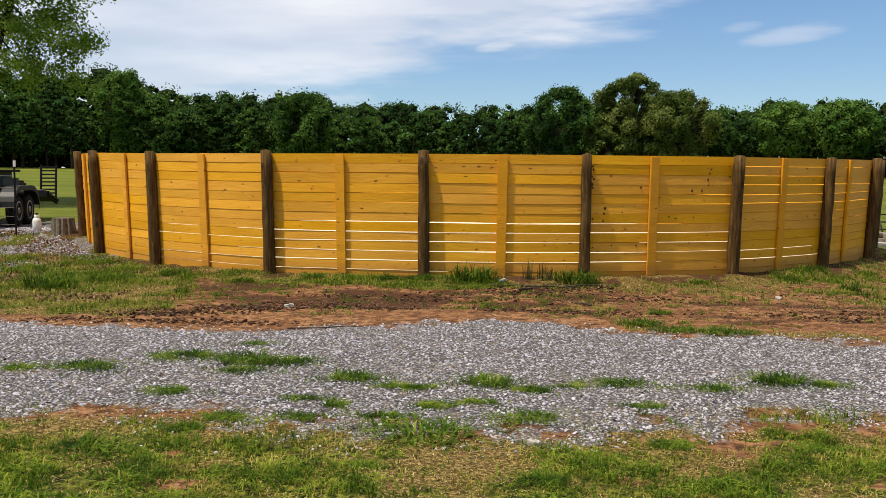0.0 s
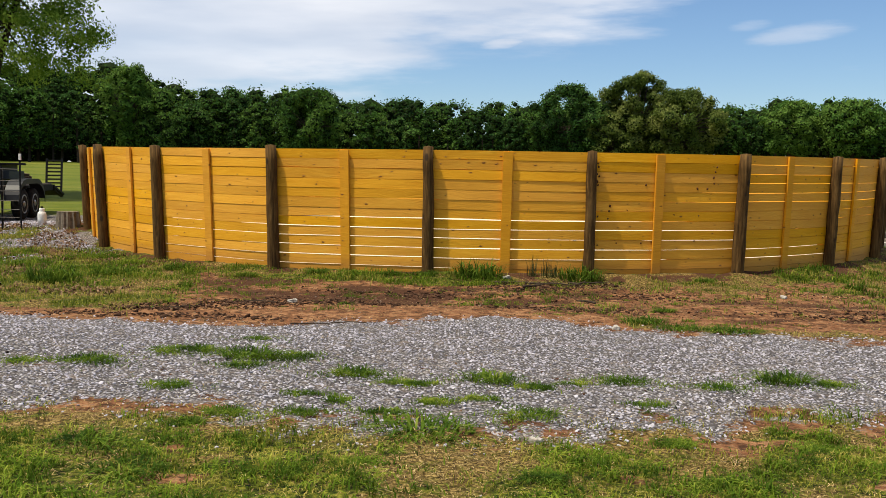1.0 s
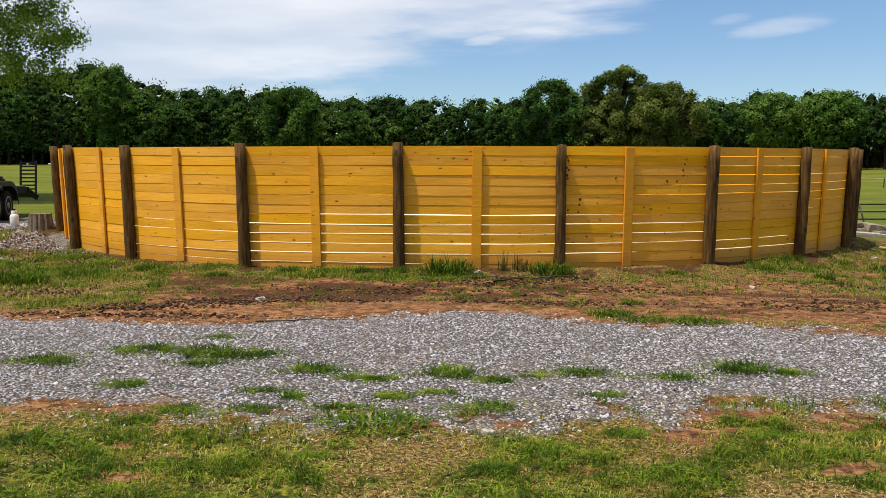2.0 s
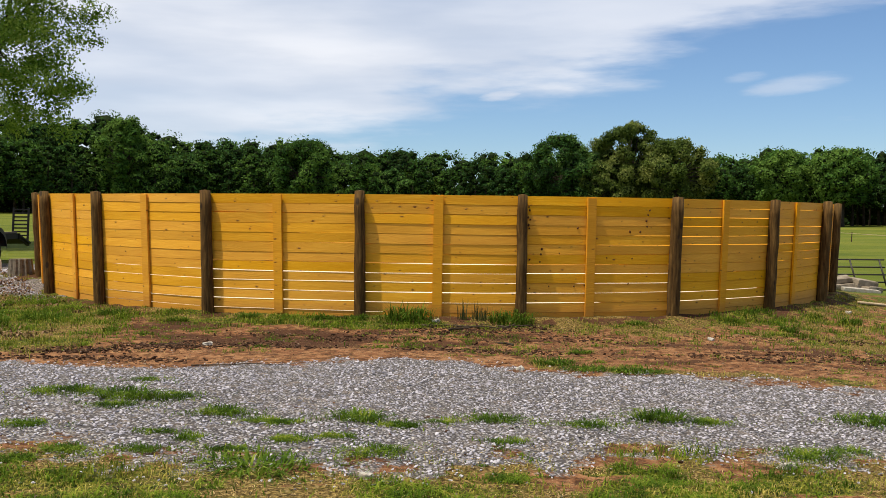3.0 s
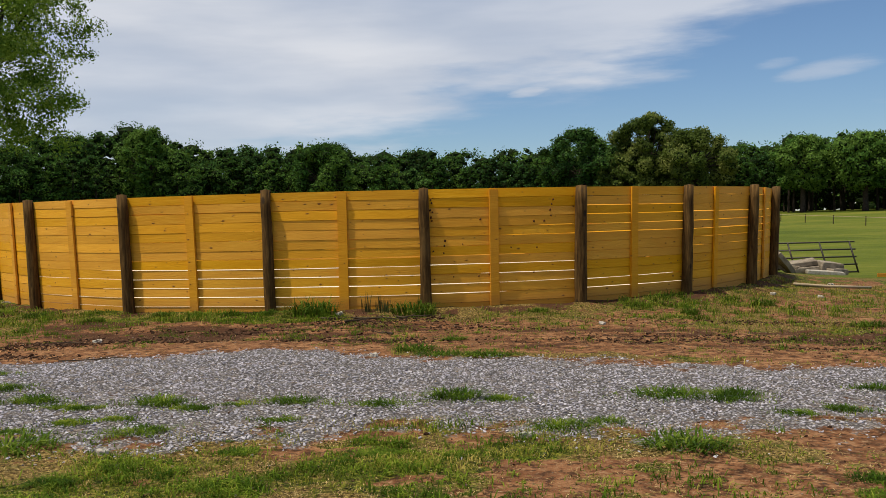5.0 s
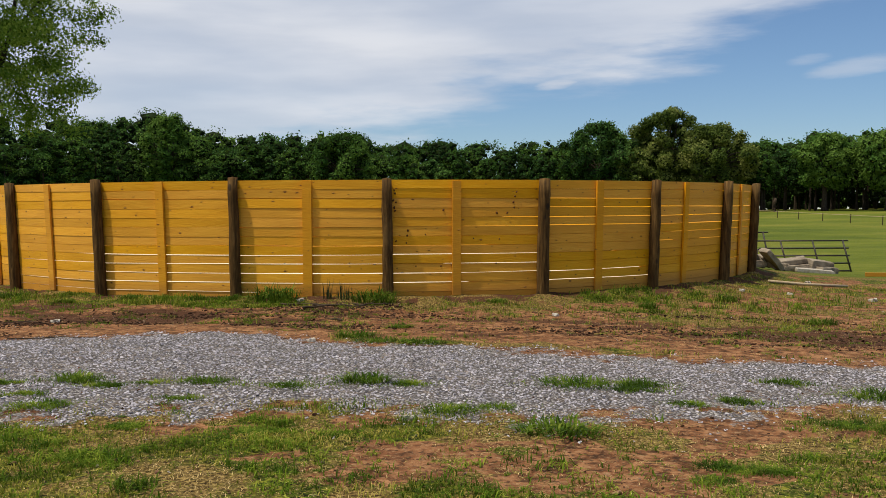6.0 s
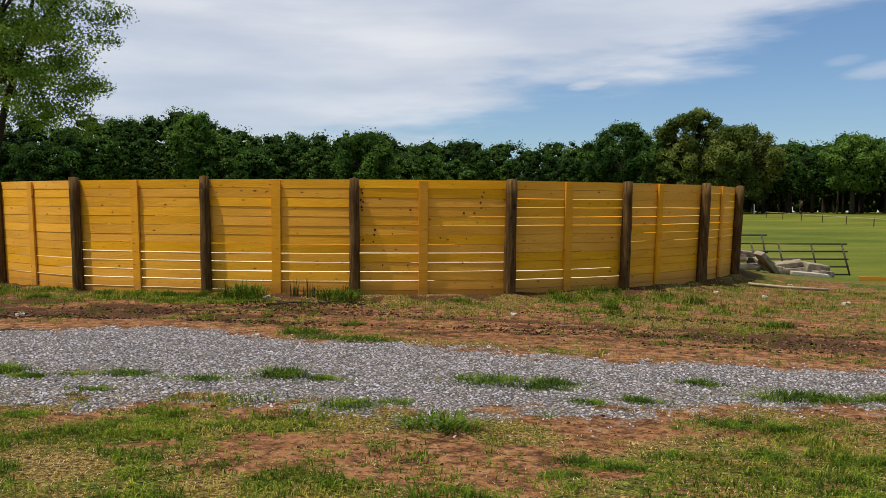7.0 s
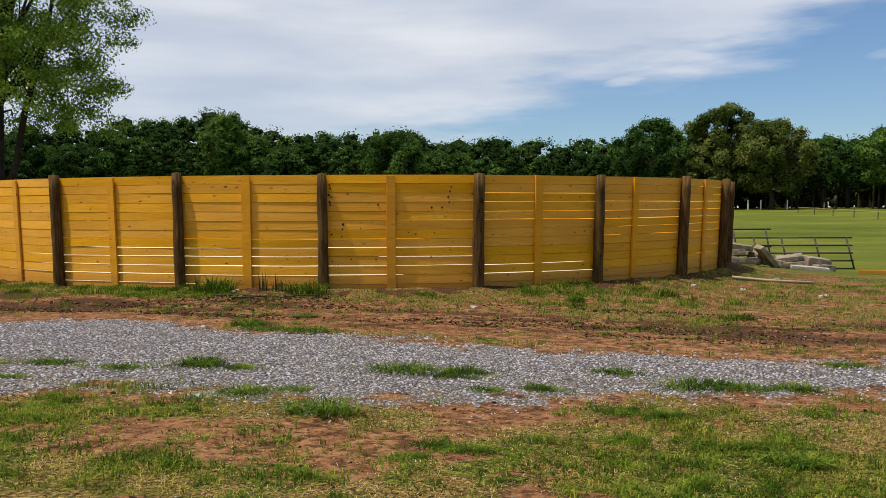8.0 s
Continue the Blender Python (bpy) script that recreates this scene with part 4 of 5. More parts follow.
# ---- grass tufts, weeds and stones by the lane ----
def tuft_mesh(name, count, spread_r, tall, wide, seed, droop=0.8, mat=None):
    g = np.random.RandomState(seed)
    a = g.uniform(0, 2 * math.pi, count)
    d = spread_r * g.rand(count) ** 0.7
    root = np.stack([d * np.cos(a) * 1.3, d * np.sin(a) * 0.85, np.full(count, -0.02)], -1)
    b = a + g.normal(0, 0.9, count)
    out, side = np.stack([np.cos(b), np.sin(b), 0 * b], -1), np.stack([-np.sin(b), np.cos(b), 0 * b], -1)
    t = (tall * g.uniform(0.4, 1.15, count))[:, None]
    wd = (wide * g.uniform(0.6, 1.3, count))[:, None]
    bend = droop * g.uniform(0.2, 1.1, count)[:, None]
    up = np.array([0, 0, 1.0])
    p1, p2 = root + t * (0.5 * up + 0.25 * bend * out), root + t * ((0.95 - 0.4 * bend) * up + 0.9 * bend * out)
    v = np.stack([root - side * wd, root + side * wd, p1 - side * wd * 0.85, p1 + side * wd * 0.85, p2], 1).reshape(-1, 3)
    f = (np.array([(0, 1, 3), (0, 3, 2), (2, 3, 4)])[None] + 5 * np.arange(count)[:, None, None]).reshape(-1, 3)
    return mesh_object(name, v, f, mat or TUFT)


LANE_TUFTS = [(-1.72, 8.24, 0.12), (-2.78, 7.06, 0.21), (-2.33, 7.53, 0.15), (-2.07, 7.62, 0.15), (-1.6, 7.46, 0.26), (-1.29, 7.51, 0.17), (-1.58, 7.13, 0.16), (-1.93, 6.36, 0.12), (-0.71, 6.96, 0.19), (-0.39, 6.72, 0.1), (-0.96, 6.29, 0.09), (-0.76, 6.15, 0.08), (-0.18, 6.73, 0.1), (0.36, 6.92, 0.22), (0.69, 6.74, 0.12), (0.92, 6.89, 0.08), (1.41, 7.07, 0.18), (2.12, 6.98, 0.15), (2.72, 7.29, 0.24), (3.07, 7.26, 0.1), (-0.09, 6.21, 0.08), (0.23, 6.31, 0.08), (4.54, 7.45, 0.28), (5.08, 7.53, 0.19), (4.97, 7.28, 0.14), (3.51, 6.25, 0.19), (3.87, 6.41, 0.13), (5.4, 6.79, 0.11), (5.76, 6.93, 0.13)]
EDGE_TUFTS = [(-0.42, 5.93, 0.08), (0.57, 5.94, 0.17), (1.42, 6.37, 0.08), (-0.14, 5.49, 0.32), (-0.9, 5.76, 0.1), (-1.37, 5.67, 0.14), (-1.59, 5.45, 0.11), (-3.26, 6.99, 0.12), (2.18, 5.45, 0.15), (1.4, 5.42, 0.1), (0.53, 4.68, 0.13), (-0.49, 4.81, 0.09), (-1.95, 4.96, 0.22), (-1.61, 4.52, 0.2), (1.39, 4.68, 0.12), (4.3, 5.68, 0.29), (7.08, 7.38, 0.28), (7.45, 7.35, 0.21), (6.41, 6.24, 0.15), (6.76, 6.14, 0.13), (7.93, 7.47, 0.19), (6.4, 5.41, 0.13), (5.18, 4.99, 0.13), (5.1, 4.65, 0.12), (7.34, 5.09, 0.22), (5.43, 4.92, 0.12), (2.34, 5.45, 0.1), (2.8, 5.47, 0.1), (8.71, 8.8, 0.17), (6.44, 7.89, 0.15)]
FENCE_TUFTS = [(-5.4, 12.48, 0.34), (-4.87, 13.38, 0.26), (-0.79, 13.33, 0.13), (-0.32, 13.28, 0.17), (0.43, 13.2, 0.34), (1.96, 13.2, 0.3), (3.81, 13.4, 0.13), (3.01, 9.58, 0.22), (2.49, 9.65, 0.21), (2.17, 10.02, 0.22), (2.63, 10.89, 0.14), (-2.94, 13.33, 0.13), (-4.1, 13.9, 0.2), (-1.9, 13.45, 0.15), (6.1, 13.6, 0.15), (7.6, 14.9, 0.2), (8.3, 12.6, 0.2)]
cx, cy, cr = np.array(LANE_TUFTS + EDGE_TUFTS).T
pick = rng.randint(0, len(cx), 30000)
x, y = cx[pick] + rng.normal(0, 1.0, 30000) * cr[pick] * 1.15 + 0.02, cy[pick] + rng.normal(0, 0.55, 30000) * cr[pick] * 1.15
keep = rng.rand(30000) < ease(fbm(x, y, 6.0, 88), 0.38, 0.56)
x, y = x[keep], y[keep]
blades("lane_grass", x, y, rng.uniform(0.015, 0.055, len(x)), rng.uniform(0.002, 0.0045, len(x)), TUFT, "low yellow green grass straggling through the gravel", droop=1.5)
makers = [tuft_mesh("grass_tuft", 210, 1.0, 0.6, 0.026, s, 1.9, TUFT_DARK) for s in (1, 2, 3)] + [tuft_mesh("grass_tuft", 200, 0.85, 0.8, 0.028, s, 1.6, TUFT_DARK) for s in (4, 5)]
for m in makers:
    tagged(m, "small green grass tuft growing through the gravel", "grass tuft", "grass tufts")
used = set()
for i, (x, y, r) in enumerate(LANE_TUFTS + EDGE_TUFTS + FENCE_TUFTS):
    by_fence = i >= len(LANE_TUFTS) + len(EDGE_TUFTS)
    k = i % 5
    flat_k = 1.4 if y > 12.4 else 0.7
    r *= 1.0 if by_fence else 0.86
    m = pose(x, y, float(lie(x, y)), 0, 0, rr.uniform(-25, 25)) @ Matrix.Diagonal((r, r, r * flat_k, 1))
    if k not in used:
        used.add(k)
        ob = makers[k]
        ob.matrix_basis = m
    else:
        ob = makers[k].copy()
        scene.collection.objects.link(ob)
        ob.matrix_basis = m
    if by_fence:
        tagged(ob, "taller green weed clump growing in the verge by the fence", "grass tuft", "weeds by the fence")

SCORCH = material("scorched_stalk", plain_nodes((0.055, 0.065, 0.02), (0.13, 0.10, 0.04), 9.0), 0.9, spec=0.1)
for i, (x, y, h, r) in enumerate([(1.24, 13.25, 0.36, 0.07), (1.48, 13.24, 0.33, 0.09), (1.55, 13.2, 0.27, 0.08)]):
    ob = tuft_mesh("stalk_clump", 24, r, h, 0.006, 40 + i, 0.22, SCORCH)
    ob.matrix_basis = pose(x, y, float(lie(x, y)))
    tagged(ob, "upright clump of dark scorched stalks in front of the boards", "plant", "scorched stalks")

CLOD = material("soil_clods", island_nodes([(0.0, (0.035, 0.018, 0.011)), (0.5, (0.10, 0.052, 0.03)), (1.0, (0.27, 0.16, 0.095))]), 0.95, spec=0.05)
x, y = spread(34000, -6.0, 12, 3.6, 15.5, lambda a, b: (0.3 + 0.7 * covers(a, b)[2]) * (1 - covers(a, b)[1] * 0.6) * (1 - covers(a, b)[0]) * (np.hypot(a - PEN[0], b - PEN[1]) > PEN_R + 0.15))
tagged(pebbles("soil_clods", x, y, rng.uniform(0.004, 0.012, len(x)) * (1 + 0.9 * (rng.rand(len(x)) > 0.93)), CLOD, "loose crumbled clods of red brown clay"), category="soil")

# ridges of freshly turned dark soil along the edge of the grass
RIDGES = [(-3.8, 9.75, 0.4, 0.10), (-3.45, 10.3, 0.25, 0.10), (-2.95, 10.5, 0.35, 0.13), (-2.5, 10.9, 0.3, 0.12), (-2.2, 10.75, 0.25, 0.10), (-1.6, 11.15, 0.35, 0.12), (-0.9, 10.9, 0.4, 0.09), (-2.5, 9.7, 0.35, 0.10), (1.0, 12.3, 0.35, 0.12), (1.5, 12.5, 0.4, 0.14), (2.1, 12.8, 0.4, 0.12), (1.3, 10.85, 0.4, 0.09), (1.9, 10.8, 0.3, 0.09), (6.3, 12.8, 0.6, 0.14), (7.9, 12.7, 0.6, 0.14), (9.2, 11.9, 0.6, 0.16), (5.6, 11.4, 0.5, 0.1), (6.8, 11.2, 0.7, 0.12), (8.4, 11.0, 0.6, 0.14), (4.6, 10.9, 0.5, 0.10), (7.4, 10.3, 0.6, 0.10), (0.2, 11.7, 0.6, 0.12), (2.9, 12.0, 0.5, 0.12), (-0.6, 12.0, 0.5, 0.10)]
pts = np.concatenate([np.stack([rng.normal(x, 1.25 * sx, 270), rng.normal(y, 1.1 * sy, 270)], -1) for x, y, sx, sy in RIDGES])
TURNED = material("turned_soil", island_nodes([(0.0, (0.022, 0.012, 0.008)), (0.6, (0.06, 0.032, 0.02)), (1.0, (0.15, 0.085, 0.05))]), 0.95, spec=0.05)
tagged(pebbles("turned_soil", pts[:, 0], pts[:, 1], rng.uniform(0.008, 0.032, len(pts)) * rng.rand(len(pts)) ** 0.6, TURNED, "dark crumbled ridges of turned clay soil"), category="soil")


x, y = spread(16000, -11, -4.2, 11.2, 20.5, lambda a, b: ease(fbm(a, b, 1.4, 91), 0.36, 0.54) * (np.hypot(a - PEN[0], b - PEN[1]) > PEN_R + 0.1))
blades("leaf_litter", x, y, rng.uniform(0.03, 0.09, len(x)), rng.uniform(0.008, 0.02, len(x)), material("dead_leaves", island_nodes([(0.0, (0.07, 0.035, 0.018)), (0.5, (0.17, 0.095, 0.05)), (1.0, (0.32, 0.21, 0.12))]), 0.9, spec=0.1), "brown dead leaves and trash grass beside the fence", "leaf litter", 1.7)
x, y = spread(5000, -11, -6.3, 14.5, 21.5, lambda a, b: covers(a, b)[0] * (np.hypot(a - PEN[0], b - PEN[1]) > PEN_R + 0.1))
pebbles("yard_stones", x, y, rng.uniform(0.010, 0.030, len(x)), STONE, "coarse pale stones heaped beside the fence")


def rough_stone(name, size, seed, mat, cuts=3, jag=0.16, worn=0.22):
    """A broken stone: a rounded block with uneven faces."""
    g = random.Random(seed)
    bm = bmesh.new()
    box(bm, (1, 1, 1))
    bmesh.ops.subdivide_edges(bm, edges=bm.edges[:], cuts=cuts + 1, use_grid_fill=True)
    for v in bm.verts:
        p = v.co * 2
        p = p * (1 - worn * (p.length / 1.732) ** 4)          # knock the corners off
        q = Vector((p.x * size[0], p.y * size[1], p.z * size[2])) / 2
        q += noise.noise_vector(q * (3.0 / max(size)) + Vector((7.7 * seed, 0, 0))) * min(size) * jag * 2.0
        q += noise.noise_vector(q * (9.0 / max(size)) + Vector((0, 3.1 * seed, 0))) * min(size) * jag * 0.7
        v.co = q
    return part(name, bm, mat)


PALE = material("pale_stone", plain_nodes((0.40, 0.37, 0.32), (0.26, 0.19, 0.13), 14.0, 0.004), 0.85, spec=0.2)
for i, (x, y, r) in enumerate([(-1.85, 10.88, 0.052), (0.86, 13.05, 0.055), (1.79, 9.52, 0.045), (8.23, 16.4, 0.05), (9.11, 16.5, 0.05), (10.3, 15.8, 0.065), (4.65, 12.53, 0.045), (10.2, 18.9, 0.06), (0.55, 5.35, 0.04), (3.25, 5.9, 0.05)]):
    ob = rough_stone("rock", (2 * r, 1.5 * r, 1.0 * r), i, PALE, 2, 0.2)
    ob.matrix_basis = pose(x, y, float(lie(x, y)) + 0.25 * r, 0, 0, 40 * i)
    tagged(ob, "small pale rock lying on the clay", "rock", "small pale rocks")

# dark dead branches on the burnt patch, and a long twig at the gravel's edge
DEAD = material("dead_wood", plain_nodes((0.045, 0.032, 0.022), (0.12, 0.09, 0.06), 12.0), 0.9, spec=0.1)
for i, (x, y, long, turn) in enumerate([(0.9, 12.75, 0.55, 10), (1.5, 12.7, 0.8, -8), (2.0, 12.85, 0.6, 20), (1.2, 12.5, 0.4, 35), (-1.1, 9.35, 1.0, 4), (1.75, 11.3, 0.35, 120), (-3.0, 10.4, 0.4, 30), (-2.2, 10.9, 0.5, -12)]):
    bm = bmesh.new()
    g = random.Random(i)
    pts = [(long * (j / 5 - 0.5), g.uniform(-0.03, 0.03), 0.012 + g.uniform(0, 0.02)) for j in range(6)]
    thick = 0.45 if i in (4, 6, 7) else 1.0
    tube(bm, pts, [thick * r for r in (0.017, 0.016, 0.014, 0.012, 0.009, 0.005)], 6)
    tube(bm, [pts[2], (pts[2][0] + 0.08 * long, 0.09, 0.03), (pts[2][0] + 0.2 * long, 0.16, 0.05)], [thick * r for r in (0.009, 0.007, 0.004)], 5)
    ob = part("dead_branch", bm, DEAD, smooth=True)
    ob.matrix_basis = pose(x, y, float(lie(x, y)), 0, 0, turn)
    tagged(ob, "thin dark dead branch lying on bare soil", "branch", "dead branches")


# ---- yard beside the pen: trailer, wire panel, gas bottle, stump ----
BLACK = material("black_steel", plain_nodes((0.006, 0.006, 0.007), (0.018, 0.017, 0.015), 6.0, 0.002, 0.35), 0.7, 0.0, 0.15)
FENDER = material("dusty_black_fender", plain_nodes((0.012, 0.012, 0.014), (0.05, 0.047, 0.043), 4.0, 0.001, 0.35), 0.5, 0.0, 0.3)
TYRE = material("tyre_rubber", plain_nodes((0.010, 0.010, 0.010), (0.035, 0.030, 0.026), 10.0, 0.003), 0.9, spec=0.1)
RIM = material("steel_rim", plain_nodes((0.24, 0.24, 0.24), (0.11, 0.10, 0.09), 9.0, 0.001), 0.4, 0.8)
BLUE = material("dark_blue_paint", plain_nodes((0.009, 0.016, 0.024), (0.03, 0.03, 0.03), 3.0, 0.001, 0.4), 0.5, 0.0, 0.3)
WHITE = material("white_paint", plain_nodes((0.74, 0.74, 0.72), (0.46, 0.42, 0.36), 9.0, 0.001, 0.3), 0.45)
GALV = material("galvanised_steel", plain_nodes((0.10, 0.095, 0.09), (0.08, 0.05, 0.035), 20.0, 0.001), 0.6, 0.5)
DECK = material("weathered_deck", plain_nodes((0.09, 0.075, 0.06), (0.17, 0.15, 0.12), 6.0, 0.004), 0.85)


def lathe(bm, profile, m=Matrix(), sides=28):
    """Turns a profile of (radius, height) about z."""
    rings = []
    for r, z in profile:
        rings.append([bm.verts.new(m @ Vector((r * math.cos(2 * math.pi * j / sides), r * math.sin(2 * math.pi * j / sides), z))) for j in range(sides)])
    for a, b in zip(rings, rings[1:]):
        for j in range(sides):
            bm.faces.new((a[j], a[(j + 1) % sides], b[(j + 1) % sides], b[j]))
    bm.faces.new(rings[0][::-1])
    bm.faces.new(rings[-1])
    return bm


def wheel(parent, place):
    """A trailer wheel that faces +x: tyre with a rim and hub set into it."""
    hub = empty("wheel", (0, 0, 0))
    hub.parent = parent
    side = pose(*place, 0, 90, 0)
    bm = lathe(bmesh.new(), [(0.22, -0.10), (0.33, -0.115), (0.375, -0.085), (0.385, 0.0), (0.375, 0.085), (0.33, 0.115), (0.225, 0.10)], side)
    part("tyre", bm, TYRE, hub, smooth=True)
    bm = lathe(bmesh.new(), [(0.235, 0.04), (0.235, 0.108), (0.21, 0.112), (0.19, 0.07), (0.11, 0.06), (0.085, 0.10), (0.05, 0.12)], side)
    part("rim", bm, RIM, hub, "grey steel rim", smooth=True)
    return hub


def trailer(place, turn):
    """A tandem-axle flatbed; its tail points along +y, its seen side along +x."""
    thing = empty("utility_trailer", place, turn)
    tagged(thing, "black tandem-axle utility trailer with steel fenders and raised ramp", "trailer")
    for side_x in (0.0, -2.05):
        for y in (0.0, 0.86):
            wheel(thing, (side_x, y, 0.385))
        bm = bmesh.new()
        bow_ = [(0.62 * math.sin(radians(d)), 0.5 + 0.5 * math.cos(radians(d))) for d in range(0, 91, 15)]
        arc = [(-a, b) for a, b in bow_[::-1]] + [(0.86 + a, b) for a, b in bow_]
        # a folded sheet: flat top with a skirt along its outer edge
        out = 1 if side_x == 0 else -1
        fold = ((-0.17, 0.0), (0.172, 0.0), (0.172, -0.12), (0.160, -0.12), (0.160, -0.012), (-0.17, -0.012))
        rings = [[bm.verts.new((side_x + out * fx, y, z + fz)) for fx, fz in fold] for y, z in arc]
        for a, b in zip(rings, rings[1:]):
            for i in range(6):
                bm.faces.new((a[i], a[(i + 1) % 6], b[(i + 1) % 6], b[i]))
        bm.faces.new(rings[0])
        bm.faces.new(rings[-1][::-1])
        bmesh.ops.recalc_face_normals(bm, faces=bm.faces[:])
        part("fender", bm, FENDER, thing, "dusty black steel fender")
    bm = bmesh.new()
    for sx in (-0.25, -1.8):
        box(bm, (0.09, 6.0, 0.16), pose(sx, 0.6, 0.72), 0.006)
    for y in np.linspace(-2.3, 3.5, 8):
        box(bm, (1.6, 0.06, 0.1), pose(-1.02, y, 0.74))
    box(bm, (1.7, 0.08, 0.16), pose(-1.02, 3.62, 0.72), 0.006)
    part("frame", bm, BLACK, thing)
    for i in range(9):
        bm = box(bmesh.new(), (0.17, 5.9, 0.04), pose(-0.32 - 0.178 * i, 0.6, 0.822), 0.004)
        part("deck_plank", bm, DECK, thing)
    bm = bmesh.new()
    box(bm, (1.7, 1.0, 0.06), pose(-1.02, 4.1, 0.62, -14), 0.006)
    for sx in (-0.25, -1.8):
        box(bm, (0.08, 1.05, 0.14), pose(sx, 4.1, 0.60, -14), 0.005)
    part("dovetail", bm, BLACK, thing)
    ramp = empty("ramp", (0, 0, 0))
    ramp.parent = thing
    lean = pose(-0.46, 4.55, 0.55, -8, 0, 0)
    for sx in (-0.21, 0.21):
        part("ramp_rail", box(bmesh.new(), (0.05, 0.06, 1.0), lean @ pose(sx, 0, 0.5), 0.004), BLACK, ramp)
    for i in range(9):
        part("ramp_slat", box(bmesh.new(), (0.38, 0.05, 0.04), lean @ pose(0, 0, 0.06 + 0.11 * i), 0.004), BLACK, ramp)
    bm = box(bmesh.new(), (0.5, 0.32, 0.26), pose(-0.75, 2.6, 0.99, 4, 6, 15), 0.06)
    part("winch_cover", bm, DEAD, thing, "rusty brown engine cover")
    return thing


tr = trailer((-10.5, 22.35, float(height(-10.5, 22.6))), 8.0)
tool = empty("equipment_box", (-11.35, 22.9, float(height(-10.5, 22.6)) + 0.842), 8.0)
tagged(tool, "dark blue steel equipment box standing on the trailer deck", "box")
part("body", box(bmesh.new(), (1.0, 1.5, 0.50), pose(0, 0, 0.25), 0.16), BLUE, tool, smooth=False)
part("lid", box(bmesh.new(), (1.04, 1.54, 0.06), pose(0, 0, 0.52), 0.025), BLACK, tool)

px, py = -8.93, 19.05
pz = float(lie(px, py))
tp = empty("steel_t_post", (px, py, pz))
tagged(tp, "dark steel T-post with a white painted tip", "fence post")
bm = box(bmesh.new(), (0.040, 0.006, 1.55), pose(0, 0, 0.70), 0.001)
box(bm, (0.006, 0.036, 1.55), pose(0, 0.02, 0.70), 0.001)
part("shaft", bm, BLACK, tp)
part("tip", box(bmesh.new(), (0.044, 0.044, 0.13), pose(0, 0.008, 1.52), 0.003), WHITE, tp, "white painted tip")
panel = empty("wire_panel", (px, py, pz))
tagged(panel, "rusty wire stock panel hung on a steel post", "fence panel")
for z in (0.25, 0.42, 0.60, 0.80, 1.02, 1.26):
    part("wire", tube(bmesh.new(), [(-0.02, -0.02, z), (-1.6, 0.1, z + 0.02), (-3.6, 0.25, z)], 0.006, 5), GALV, panel)
for i in range(9):
    part("upright_wire", tube(bmesh.new(), [(-0.4 * i - 0.35, -0.02 + 0.028 * i, 0.22), (-0.4 * i - 0.35, -0.02 + 0.028 * i, 1.29)], 0.006, 5), GALV, panel)
for xx in (-0.42, -3.6):
    part("end_post", tube(bmesh.new(), [(xx, 0.03 - 0.06 * xx, -0.1), (xx, 0.03 - 0.06 * xx, 1.32)], 0.02, 8), BLACK, panel)
hose = part("hose", tube(bmesh.new(), [(-0.95, -0.1, 0.78), (-0.72, -0.12, 0.86), (-0.55, -0.12, 0.80), (-0.50, -0.12, 0.62), (-0.56, -0.12, 0.38), (-0.72, -0.1, 0.12), (-0.95, -0.1, 0.02)], 0.016, 8), GALV, smooth=True)
hose.matrix_basis = pose(px, py, pz)
tagged(hose, "grey garden hose looped over the wire panel", "hose")

tx, ty = -9.05, 20.3
bottle = empty("gas_bottle", (tx, ty, float(lie(tx, ty))))
bottle.scale = (0.72, 0.72, 0.95)
tagged(bottle, "small white gas bottle standing on gravel", "gas bottle")
part("tank", lathe(bmesh.new(), [(0.10, 0.0), (0.105, 0.03), (0.125, 0.06), (0.13, 0.12), (0.13, 0.22), (0.115, 0.28), (0.06, 0.31)]), WHITE, bottle, smooth=True)
part("collar", lathe(bmesh.new(), [(0.075, 0.29), (0.08, 0.30), (0.08, 0.37), (0.075, 0.375)]), WHITE, bottle, smooth=True)
part("valve", lathe(bmesh.new(), [(0.025, 0.31), (0.028, 0.39), (0.04, 0.395), (0.04, 0.42)]), BLACK, bottle)

STUMP = material("weathered_stump", plain_nodes((0.20, 0.165, 0.125), (0.07, 0.055, 0.04), 12.0, 0.02, 0.8, 26.0), 0.9, spec=0.1)
bm = bmesh.new()
rings = []
for r, z in ((0.26, -0.1), (0.24, 0.06), (0.215, 0.28), (0.21, 0.33)):
    rings.append([bm.verts.new((r * (1 + 0.09 * math.sin(j * 2.2) + 0.05 * math.sin(j * 5.1)) * math.cos(2 * math.pi * j / 36), r * (1 + 0.09 * math.sin(j * 2.2)) * math.sin(2 * math.pi * j / 36), z)) for j in range(36)])
for a, b in zip(rings, rings[1:]):
    for j in range(36):
        bm.faces.new((a[j], a[(j + 1) % 36], b[(j + 1) % 36], b[j]))
bm.faces.new(rings[-1])
stump = part("tree_stump", bm, STUMP)
stump.matrix_basis = pose(-8.02, 19.25, float(lie(-8.02, 19.25)))
tagged(stump, "weathered grey sawn tree stump beside the fence", "stump")


